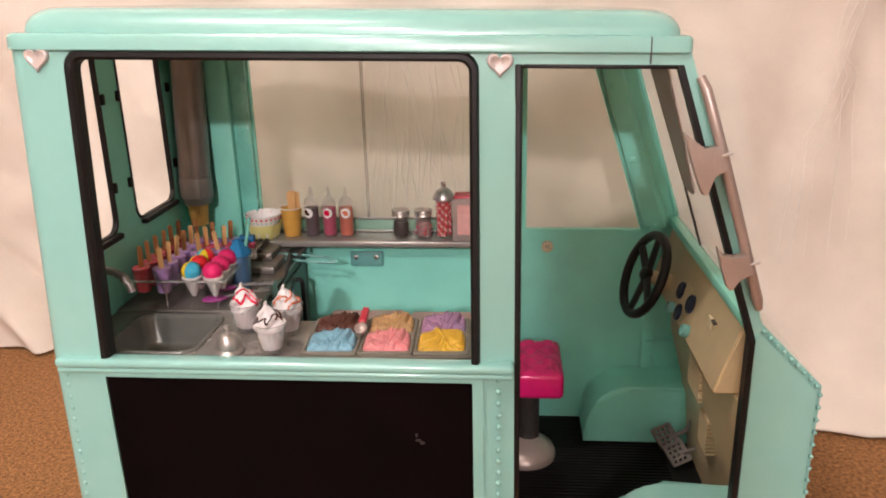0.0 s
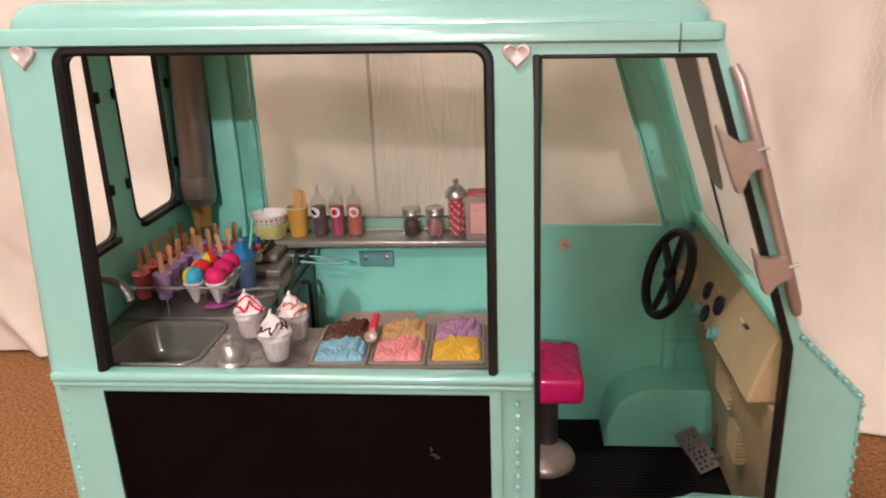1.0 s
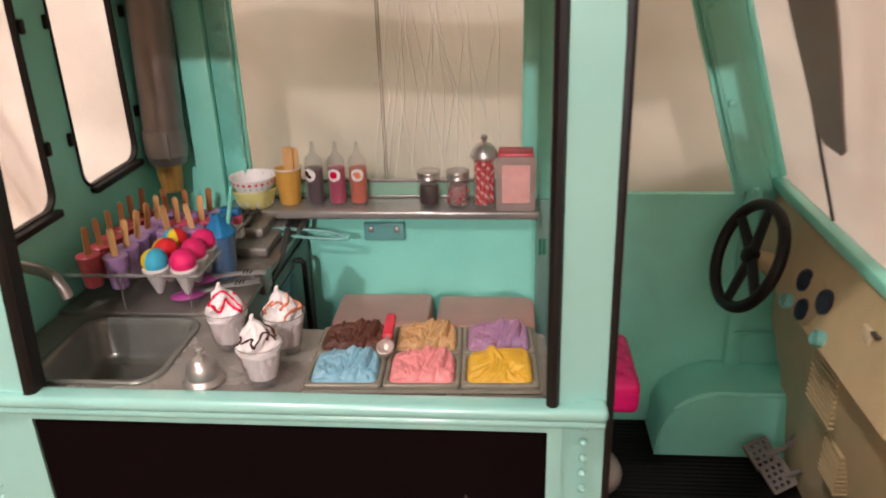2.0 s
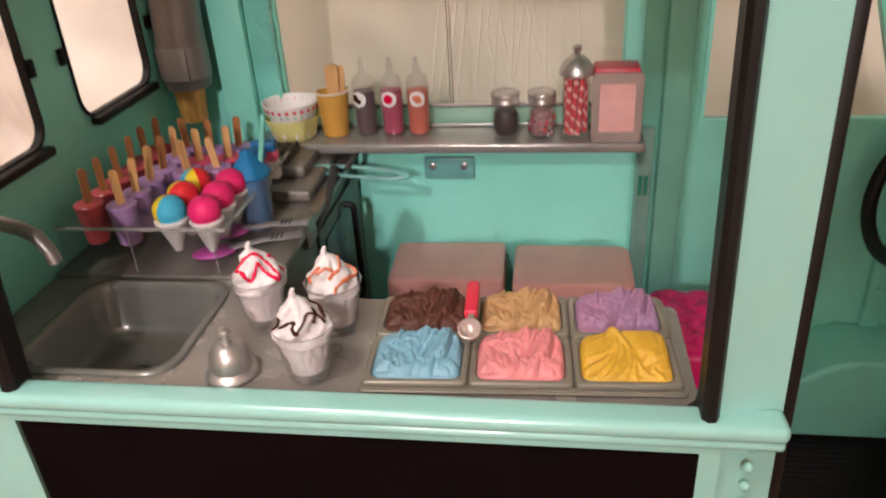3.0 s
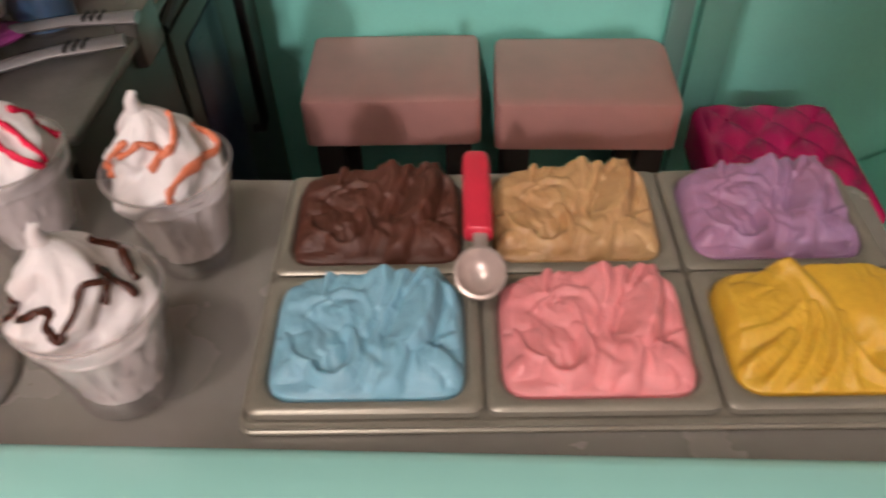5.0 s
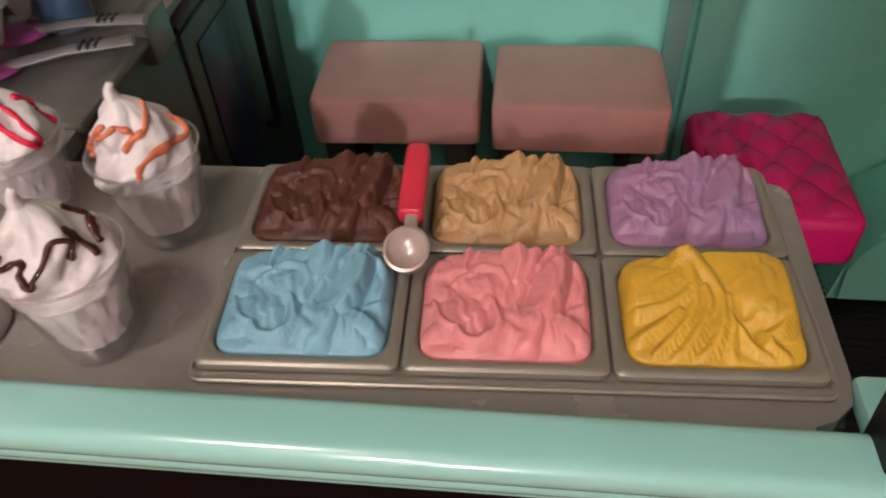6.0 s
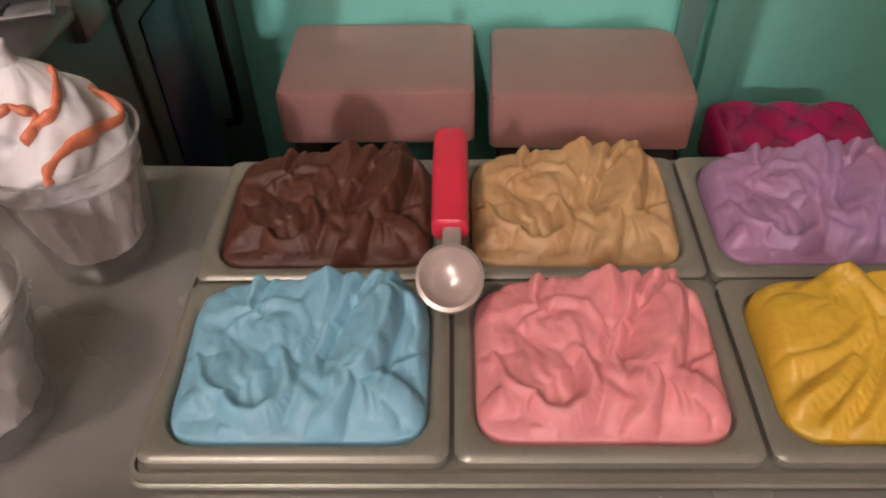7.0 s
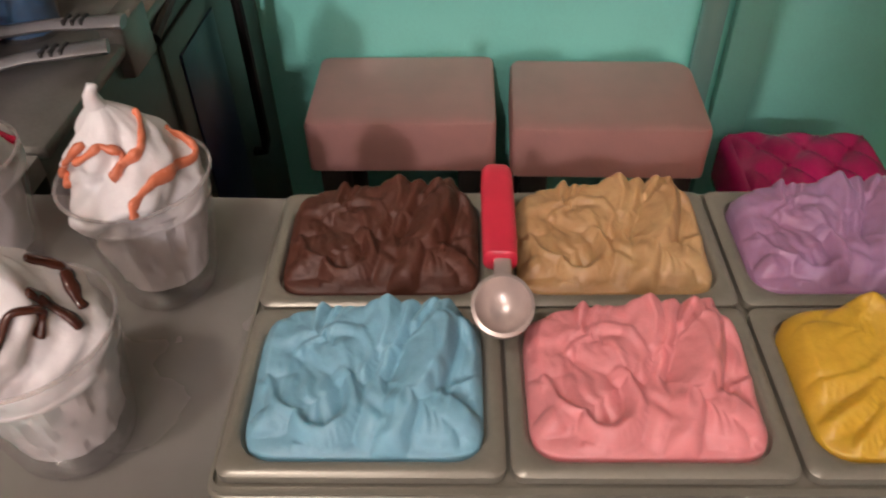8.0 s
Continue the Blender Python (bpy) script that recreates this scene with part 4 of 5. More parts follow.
FAN_RIBBONS = [(glide(c, 5), w) for c, w in FAN_RIBBONS]


def soft_ice(base, u, v, shells, ribbons, folds):
    """Height in mm of the overlapping shells and ribbons on a base; u runs from left to right, v from front to back."""
    wu = u + 0.012 * noise.noise((5 * u, 5 * v, 1.0)) + 0.004 * noise.noise((17 * u, 17 * v, 2.0))
    wv = v + 0.014 * noise.noise((5 * u, 5 * v, 5.0)) + 0.005 * noise.noise((17 * u, 17 * v, 7.0))
    vals = [base]
    for cu, cv, a, b, turn, high, along, across in shells:
        ct, st = math.cos(radians(turn)), math.sin(radians(turn))
        du, dv = wu - cu, (wv - cv) * 0.72
        x, y = du * ct + dv * st, dv * ct - du * st
        q = math.hypot(x / a, y / b) / 1.12
        if q < 1.6:
            vals.append(high + 0.35 + along * x + 1.3 * across * y - 0.9 * q * q - 9 * max(0.0, q - 0.92) ** 1.5)
    for curve, width in ribbons:
        best, high = 9.0, 0.0
        for (au, av, ah), (bu, bv, bh) in zip(curve, curve[1:]):
            du, dv = bu - au, bv - av
            k = min(1.0, max(0.0, ((wu - au) * du + (wv - av) * dv) / (du * du + dv * dv)))
            d = math.hypot(wu - au - k * du, (wv - av - k * dv) * 0.72)
            if d < best:
                best, high = d, ah + (bh - ah) * k
        if best < 2 * width:
            vals.append(high - 1.5 * (best / width) ** 1.6)
    # loose folds over the whole, with narrow creases between them
    bend, sway = noise.noise((2.4 * u, 2.4 * v, 8.0)), noise.noise((2.4 * u, 2.4 * v, 12.0))
    fold = math.hypot(0.11, noise.noise((8.0 * u + 2.6 * bend, 2.4 * v + 1.6 * sway, 3.0))) + 0.18 * math.hypot(0.09, noise.noise((15.0 * u - 3.5 * bend, 5.0 * v + 2.0 * sway, 6.0)))
    loose = min(1.0, max(0.0, (v - 0.06) / 0.10))
    return smooth_max(vals, 0.13) + folds * loose * (2.0 * min(0.60, fold) - 0.40)


@functools.lru_cache(maxsize=None)
def swirl_height(u, v):
    rise = min(1.0, max(0.0, (v - 0.05) / 0.75))
    base = 1.2 + 3.4 * rise * rise * (3 - 2 * rise) * (0.80 + 0.22 * math.exp(-((u - 0.65) / 0.26) ** 2))
    base += 2.1 * math.exp(-((u - 0.27) / 0.15) ** 2 - ((v - 0.33) / 0.17) ** 2)
    return soft_ice(base, u, v, SWIRL_SHELLS, SWIRL_RIBBONS, 1.0) / 8.5


def fan_height(u, v):
    rise = min(1.0, max(0.0, (v - 0.02) / 0.80))
    base = 1.2 + 4.2 * rise * rise * (3 - 2 * rise)
    dent = 2.2 * math.exp(-((u - 0.67) / 0.050) ** 2 - ((v - 0.40) / 0.070) ** 2) + 1.0 * math.exp(-((u - 0.75) / 0.03) ** 2 - ((v - 0.32) / 0.05) ** 2)
    return max(0.10, (soft_ice(base, u, v, FAN_SHELLS, FAN_RIBBONS, 0.35) - dent) / 8.5)


def gelato_mesh(w, d, height, top):
    nu, nv = 132, 108
    bm = B()
    grid = []
    for i in range(nu + 1):
        col = []
        for k in range(nv + 1):
            u, v = i / nu, k / nv
            # square grid pressed into a rounded rectangle
            a, b = 2 * u - 1, 2 * v - 1
            q = (abs(a) ** 7 + abs(b) ** 7) ** (1 / 7) or 1e-6
            m = max(abs(a), abs(b)) or 1e-6
            x, y = a * m / q, b * m / q
            edge = min(1.0, (1 - m) / 0.16)
            z = height(u, v) * (0.15 + 0.85 * (edge * (2 - edge)) ** 0.8)
            if m > 0.999:
                z = -0.35
            col.append(bm.verts.new((x * w / 2, y * d / 2, z * top)))
        grid.append(col)
    for i in range(nu):
        for k in range(nv):
            bm.faces.new((grid[i][k], grid[i + 1][k], grid[i + 1][k + 1], grid[i][k + 1]))
    return bm


# the tray and its pans stand two degrees askew on the counter
TRAY_TURN = Matrix.Translation((-0.0750, 0.0525, 0)) @ Matrix.Rotation(radians(2.0), 4, "Z") @ Matrix.Translation((0.0731, -0.0515, 0))


def gelato_counter():
    bm = B()
    loft(bm, [[(a, b, z) for a, b in rrect(-0.1426 + d, -0.0030 - d, 0.0136 + d, 0.0878 - d, 0.003)]
              for d, z in ((0.0012, 0.0), (0.0, 0.0006), (0.0, 0.0013), (0.0008, 0.0019), (0.003, 0.0020))])
    tray = thing("serving_tray", (0, 0, COUNTER), "grey metallic plastic tray holding six ice cream pans", "tray")
    tray.matrix_basis = TRAY_TURN @ tray.matrix_basis
    part("tray_base", bm, TRAYGREY, tray)
    bm = B()
    wall(bm, "z", 0.0018, 0.0025, rrect(-0.1422, -0.0034, 0.0140, 0.0874, 0.003), [rrect(-0.1416, -0.0046, 0.0152, 0.0866, 0.002)])
    part("tray_rim", bm, TRAYGREY, tray)
    xs, ys = (-0.1414, -0.0952, -0.0500, -0.0048), (0.0155, 0.0515, 0.0862)
    flavours = (("sky blue", GBLUE, 0, 0), ("pink", GPINK, 1, 0), ("golden yellow", GYELLOW, 2, 0),
                ("chocolate brown", GBROWN, 0, 1), ("caramel tan", GTAN, 1, 1), ("lilac", GLILAC, 2, 1))
    for flavour, mat, i, k in flavours:
        x0, x1, y0, y1 = xs[i] + 0.0004, xs[i + 1] - 0.0004, ys[k] + 0.0003, ys[k + 1] - 0.0003
        cx, cy = (x0 + x1) / 2, (y0 + y1) / 2
        pan = thing("ice_cream_pan", (cx, cy, COUNTER + 0.0021), flavour + " swirled toy ice cream in a grey pan", "ice cream pan", "pans on the tray")
        pan.matrix_basis = TRAY_TURN @ pan.matrix_basis
        hw, hd = (x1 - x0) / 2, (y1 - y0) / 2
        bm = B()
        rings = []
        for d, z, r in ((0.0006, 0.0, 0.002), (0.0, 0.0005, 0.0022), (0.0, 0.0022, 0.0022), (0.0007, 0.0028, 0.0022), (0.0021, 0.0029, 0.0045),
                        (0.0027, 0.0024, 0.0055), (0.0030, 0.0010, 0.0055), (0.006, 0.0006, 0.004)):
            rings.append([(a, b, z) for a, b in rrect(-hw + d, hw - d, -hd + d, hd - d, r)])
        loft(bm, rings)
        part("pan", bm, TRAYGREY, pan)
        yellow = flavour == "golden yellow"
        bm = gelato_mesh(2 * (hw - 0.0031), 2 * (hd - 0.0031), fan_height if yellow else swirl_height, 0.0085)
        bmesh.ops.translate(bm, vec=(0, 0, 0.0018), verts=bm.verts)
        part("gelato", bm, mat, pan, crease=180)


def ice_cream_scoop():
    """A toy scoop that leans over the pans."""
    ob = thing("ice_cream_scoop", (-0.0970, 0.0440, COUNTER + 0.0064), "silver ice cream scoop with a red handle across the pans", "scoop")
    bm = B()
    lathe(bm, [(0.0010, -0.0022), (0.0040, -0.0012), (0.0058, 0.0012), (0.0067, 0.0042), (0.0068, 0.0050), (0.0060, 0.0052), (0.0056, 0.0042), (0.0045, 0.0020), (0.0025, 0.0006), (0.0004, 0.0002)], 28)
    bmesh.ops.scale(bm, vec=(0.80, 0.86, 0.9), verts=bm.verts)
    bmesh.ops.transform(bm, matrix=pose(0, 0.000, 0.0044, 22, 0, 0), verts=bm.verts)
    part("bowl", bm, PINKSILVER, ob)
    bm = B()
    box(bm, -0.0016, 0.0016, 0.0044, 0.0094, 0.0072, 0.0090, 0.0006)
    bmesh.ops.rotate(bm, cent=(0, 0.0055, 0.0080), matrix=Matrix.Rotation(radians(14), 3, "X"), verts=bm.verts)
    part("neck", bm, PINKSILVER, ob)
    bm = B()
    rings = []
    for a, w in ((0.0, 0.75), (0.0004, 0.95), (0.003, 1.0), (0.012, 1.0), (0.0215, 0.98), (0.0236, 0.94), (0.0246, 0.80), (0.0250, 0.55)):
        rings.append([(x * w - 0.03 * a - 0.0004, 0.0086 + a * 0.98, 0.0088 + 0.08 * a + z * w) for x, z in rrect(-0.0032, 0.0032, -0.0024, 0.0024, 0.0016, 4)])
    loft(bm, rings)
    part("handle", bm, REDPLASTIC, ob, "red plastic handle")


gelato_counter()
ice_cream_scoop()


# ---- sundaes and bell ----
def cream_radius(t, h, height, r, seed):
    """Radius of the whipped swirl at angle t and height h."""
    k = h / height
    base = r * max(0.0, 1 - k ** 1.15) ** 0.70
    lobes = 0.13 * math.cos(3 * t - 11 * k + seed) + 0.10 * abs(math.cos(3.5 * t - 9 * k)) + 0.045 * abs(math.cos(7.5 * t - 15 * k + seed))
    loose = 0.22 * noise.noise((1.5 * math.cos(t) + 3 * seed, 1.5 * math.sin(t), 3.2 * k)) + 0.07 * noise.noise((4 * math.cos(t), 4 * math.sin(t) + seed, 9 * k))
    return min(1.02 * r, base * (0.93 + (lobes + loose) * min(1, 5 * (1 - k)) * min(1, 0.15 + 3.5 * k)))


def sundae(place, sauce, sauce_word, turn, seed, strokes):
    ob = thing("sundae", (*place, COUNTER), "whipped cream sundae with " + sauce_word + " sauce in a clear tumbler", "sundae", "sundaes on the counter", turn)
    bm = B()
    n = 48
    def ring(r, z, flute):
        return [(r * (1 + flute * abs(math.cos(4 * 2 * math.pi * i / n))) * math.cos(2 * math.pi * i / n),
                 r * (1 + flute * abs(math.cos(4 * 2 * math.pi * i / n))) * math.sin(2 * math.pi * i / n), z) for i in range(n)]
    loft(bm, [ring(0.0084, 0.0, 0), ring(0.0093, 0.0006, 0.0), ring(0.0100, 0.0026, 0.03), ring(0.0111, 0.010, 0.04), ring(0.0122, 0.017, 0.04), ring(0.0131, 0.0210, 0.01),
              ring(0.0140, 0.0246, 0), ring(0.0144, 0.0253, 0), ring(0.0141, 0.0257, 0), ring(0.0136, 0.0254, 0), ring(0.0134, 0.0235, 0), ring(0.0130, 0.0195, 0.01), ring(0.0116, 0.015, 0.04), ring(0.0102, 0.006, 0.03),
              ring(0.0090, 0.0026, 0.03), ring(0.004, 0.0022, 0)])
    bmesh.ops.scale(bm, vec=(1.045, 1.045, 1.03), verts=bm.verts)
    tumbler = part("tumbler", bm, GLASS, ob, "clear fluted tumbler", 60)
    bm = B()
    sweep(bm, [(0.0149 * math.cos(2 * math.pi * i / 48), 0.0149 * math.sin(2 * math.pi * i / 48), 0.0262) for i in range(49)], 0.00035, 8)
    part("rim", bm, FROST, tumbler, "thick rounded glass rim")
    bm = B()
    rings = []
    for k in range(22):
        q = k / 21
        z, r = 0.0044 + 0.0181 * q, 0.0092 + 0.0039 * q
        row = []
        for i in range(60):
            t = 2 * math.pi * i / 60
            # crumpled filling
            a, b = 3.2 * math.cos(t) + seed, 3.2 * math.sin(t)
            c = abs(noise.noise((a, b, 1.8 * q))) + 0.5 * abs(noise.noise((2.3 * a, 2.3 * b, 4 * q)))
            rr = r * (1.03 - 0.17 * c) * (0.85 if k == 0 else 1)
            row.append((rr * math.cos(t), rr * math.sin(t), z))
        rings.append(row)
    loft(bm, rings)
    part("milkshake", bm, FILLWHITE, ob, "", 25)
    height, r0, z0 = 0.0198, 0.0147, 0.0212
    def spot(a, h, out=0.0):
        r = cream_radius(a, h, height, r0, seed) + out
        bend = (h / height) ** 2
        return (-0.0024 * bend + r * math.cos(a), 0.0006 * bend + r * math.sin(a), z0 + h)
    bm = B()
    loft(bm, [[spot(2 * math.pi * i / 72, height * min(0.97, k / 36)) for i in range(72)] for k in range(37)])
    top = z0 + height
    sweep(bm, [(-0.0018, 0.0004, top - 0.0042), (-0.0023, 0.0005, top - 0.0012), (-0.0024, 0.0003, top + 0.0010), (-0.0017, 0.0000, top + 0.0024), (-0.0008, -0.0002, top + 0.0026)],
          [0.0032, 0.0021, 0.0014, 0.0010, 0.0004], 10)
    part("whipped_cream", bm, CREAMWHITE, ob, "", 180)
    # sauce laid over the swirl, through (angle, height) turning points
    for stroke in strokes:
        pts = []
        for a, h in glide(stroke):
            a, h = radians(a), height * max(0.03, h)
            q = max((-0.16, 0.0, 0.16), key=lambda e: cream_radius(a + e, h, height, r0, seed))
            r = 0.5 * (cream_radius(a + q, h, height, r0, seed) - cream_radius(a, h, height, r0, seed))
            pts.append(spot(a, h, r - 0.0001))
        bm = B()
        m = len(pts) - 1
        sweep(bm, pts, [0.00122 + 0.00070 * noise.noise((0.19 * i, seed, 0.5)) + 0.0001 * math.sin(0.9 * i) - (0.0006 if i in (0, m) else 0) for i in range(m + 1)], 8, 0.6)
        part("sauce", bm, sauce, ob, sauce_word + " sauce in a zigzag", 180)
    # slim the whole to its true proportions
    for piece in ob.children_recursive:
        piece.data.transform(Matrix.Diagonal((0.91, 0.91, 1.045, 1.0)))


sundae((-0.2022, 0.0650), SAUCERED, "red strawberry", 31, 0.6,
       [[(-178, 0.52), (-158, 0.75), (-102, 0.88), (-58, 0.86), (-40, 0.70), (-42, 0.57), (-48, 0.44), (-43, 0.16)],
        [(-172, 0.50), (-134, 0.54), (-120, 0.35), (-104, 0.49), (-86, 0.70), (-78, 0.67), (-72, 0.52), (-64, 0.40), (-46, 0.16)],
        [(-8, 0.72), (8, 0.54), (14, 0.34), (6, 0.18)]])
sundae((-0.1638, 0.0610), SAUCEORANGE, "orange caramel", 20, 2.1,
       [[(-160, 0.36), (-176, 0.43), (-140, 0.70), (-124, 0.77)],
        [(-138, 0.63), (-106, 0.74), (-92, 0.71), (-78, 0.63), (-98, 0.51), (-86, 0.57), (-58, 0.64), (-38, 0.71), (8, 0.82)],
        [(-88, 0.28), (-84, 0.38), (-62, 0.44), (-6, 0.34), (12, 0.40), (40, 0.46)]])
sundae((-0.1675, 0.0238), SAUCEBROWN, "dark chocolate", 28, 4.4,
       [[(-184, 0.24), (-178, 0.38), (-168, 0.58)],
        [(-162, 0.38), (-134, 0.52), (-114, 0.56), (-118, 0.47), (-110, 0.37), (-102, 0.47), (-68, 0.67), (-46, 0.59), (-62, 0.43)],
        [(36, 0.69), (20, 0.55), (2, 0.51), (-18, 0.38)], [(-40, 0.72), (-32, 0.56), (-36, 0.36)]])


def counter_bell():
    ob = thing("counter_bell", (-0.2040, 0.0232, COUNTER), "silver dome service bell on the counter", "bell")
    bm = B()
    lathe(bm, [(0.0119, 0.0), (0.0124, 0.0006), (0.0124, 0.0014), (0.0120, 0.0021), (0.0106, 0.0032), (0.0094, 0.0041), (0.0087, 0.0044)], 48)
    part("base", bm, SILVER, ob)
    bm = B()
    lathe(bm, [(0.0088, 0.0040), (0.0095, 0.0045), (0.0097, 0.0054), (0.0095, 0.0070)]
          + [(0.0095 * math.cos(radians(a)) ** 0.85, 0.0078 + 0.0094 * math.sin(radians(a))) for a in range(4, 84, 5)] + [(0.0010, 0.0172)], 48)
    part("dome", bm, SILVER, ob)
    bm = B()
    lathe(bm, [(0.0026, 0.0166), (0.0024, 0.0177), (0.0013, 0.0182), (0.0012, 0.0208), (0.0023, 0.0211), (0.0027, 0.0217), (0.0027, 0.0229), (0.0023, 0.0237), (0.0010, 0.0240)], 24)
    part("plunger", bm, SILVER, ob)


counter_bell()


# ---- frozen treats in their rack ----
PLATE = 0.2870


def treat_rack():
    ob = thing("acrylic_rack", (0, 0, COUNTER), "clear acrylic rack holding ice pops and snow cones on the counter", "rack")
    bm = B()
    box(bm, -0.3365, -0.2365, 0.1075, 0.2230, PLATE - COUNTER, PLATE - COUNTER + 0.0016, 0.0004)
    plate = part("shelf_plate", bm, ACRYLIC, ob)
    # bright strips along the front and right edges, their glint put into the colour
    bm = B()
    box(bm, -0.3365, -0.2365, 0.1068, 0.1076, PLATE - COUNTER - 0.0003, PLATE - COUNTER + 0.0018, 0.0003)
    box(bm, -0.2366, -0.2358, 0.1068, 0.2230, PLATE - COUNTER - 0.0003, PLATE - COUNTER + 0.0018, 0.0003)
    part("polished_edge", bm, EDGE, plate)
    bm = B()
    box(bm, -0.2937, -0.2922, 0.1085, 0.2200, 0.0026, PLATE - COUNTER)
    part("support", bm, ACRYLIC, ob)
    for x in (-0.2450, -0.3365):
        bm = B()
        box(bm, x, x + 0.0014, 0.1085, 0.2200, 0.0026, PLATE - COUNTER)
        part("support", bm, ACRYLIC, ob)
    for x in (-0.2937, -0.2450):
        bm = B()
        box(bm, x, x + 0.0007, 0.1076, 0.1084, 0.0026, PLATE - COUNTER - 0.0003, 0.0002)
        part("support_edge", bm, FROST, ob)


def ice_pop(x, y, mat, label, stick, lean=0.0, face=None):
    ob = thing("ice_pop", (x, y, PLATE - 0.0145), label + " standing in the rack", "ice pop", "treats in the rack")
    bm = B()
    lathe(bm, [(0.0055, 0.0), (0.0064, 0.0008), (0.0080, 0.0220), (0.0084, 0.0226), (0.0084, 0.0238), (0.0078, 0.0244), (0.002, 0.0242)], 24)
    part("ice", bm, mat, ob)
    if face:
        bm = B()
        lathe(bm, [(0.0083, 0.0152), (0.0088, 0.0158), (0.0090, 0.0232), (0.0085, 0.0248), (0.006, 0.0250)], 24, cap0=False)
        part("ice_band", bm, face, ob)
    bm = B()
    out = [(-0.0021, 0.0)] + [(0.0021 * math.cos(radians(a)), 0.0190 + 0.0021 * math.sin(radians(a))) for a in range(180, -1, -20)] + [(0.0021, 0.0)]
    loft(bm, [[(a, y0, b) for a, b in out] for y0 in (-0.0012, 0.0012)])
    bmesh.ops.transform(bm, matrix=pose(0, 0, 0.0235, 0, lean, random.uniform(12, 62)), verts=bm.verts)
    part("stick", bm, stick, ob, "wooden stick")


def snow_cone(x, y, mats, label, cuts):
    ob = thing("snow_cone", (x, y, PLATE - 0.0165), label + " in a white paper cone in the rack", "snow cone", "treats in the rack")
    bm = B()
    lathe(bm, [(0.0012, 0.0), (0.0022, 0.0006), (0.0086, 0.0185), (0.0094, 0.0190), (0.0094, 0.0202), (0.0086, 0.0206)], 24)
    part("paper_cone", bm, WHITEP, ob)
    bm = B()
    blob(bm, (0, 0, 0.0252), 0.0091, 0.0091, 0.0088, 36, 20)
    for f in bm.faces:
        c = f.calc_center_median()
        a = math.degrees(math.atan2(c.y, c.x)) + cuts[0]
        k = (a % 360) / 360
        f.material_index = 0 if len(mats) == 1 else (0 if k < cuts[1] else 1 if k < cuts[2] else 2)
    part("ice_ball", bm, mats, ob)


treat_rack()
for i in range(6):
    ice_pop(-0.3215, 0.1225 + 0.0176 * i, REDPOP, "translucent red ice pop", WOODDARK, random.uniform(-5, 5))
for i in range(4):
    ice_pop(-0.3010, 0.1215 + 0.0176 * i, PURPLEPOP, "lilac ice pop", WOOD if i < 3 else WOODDARK, random.uniform(-4, 9))
ice_pop(-0.3010, 0.1925, WHITEP, "white and lilac ice pop", WOOD, 4, PURPLEPOP)
ice_pop(-0.3010, 0.2105, PURPLEPOP, "lilac ice pop", WOODDARK, -3)
ice_pop(-0.2830, 0.1700, WHITEP, "white and lilac ice pop", WOOD, -4, PURPLEPOP)
ice_pop(-0.2830, 0.1880, PINKPOP, "pink ice pop", WOOD, 2)
ice_pop(-0.2830, 0.2060, PINKPOP, "pink and lilac ice pop", WOODDARK, 3, PURPLEPOP)
ice_pop(-0.2655, 0.1745, WHITEP, "white and lilac ice pop", WOOD, -7, PURPLEPOP)
ice_pop(-0.2655, 0.1925, PINKPOP, "pink ice pop", WOOD, 4)
ice_pop(-0.2655, 0.2105, WHITEP, "white and lilac ice pop", WOODDARK, 5, PURPLEPOP)
for i in range(3):
    cuts = ((-150, 0.28, 0.75), (-100, 0.36, 0.83), (-150, 0.28, 0.45))[i]
    mats = ([YELLOW, SKYBLUE, RED], [YELLOW, RED, SKYBLUE], [SKYBLUE, YELLOW, RED])[i]
    snow_cone(-0.2695 - 0.0008 * i, 0.1155 + 0.0195 * i, mats, "rainbow striped snow cone", cuts)
for i in range(3):
    snow_cone(-0.2490, 0.1155 + 0.0188 * i, [HOTPINK], "hot pink snow cone", (0, 1, 1))


def ice_bar(x, y):
    ob = thing("ice_cream_bar", (x, y, PLATE - 0.010), "pink, white and blue ice cream bar standing in the rack", "ice cream bar", "treats in the rack")
    for z0, z1, mat, name in ((0.0, 0.012, WHITEP, "white_layer"), (0.012, 0.019, PINKPOP, "pink_layer"), (0.019, 0.0255, SLUSHBLUE, "blue_layer")):
        bm = B()
        box(bm, -0.0080, 0.0080, -0.004, 0.004, z0, z1, 0.0012)
        part(name, bm, mat, ob)


ice_bar(-0.2480, 0.1905)
ice_bar(-0.2460, 0.2060)


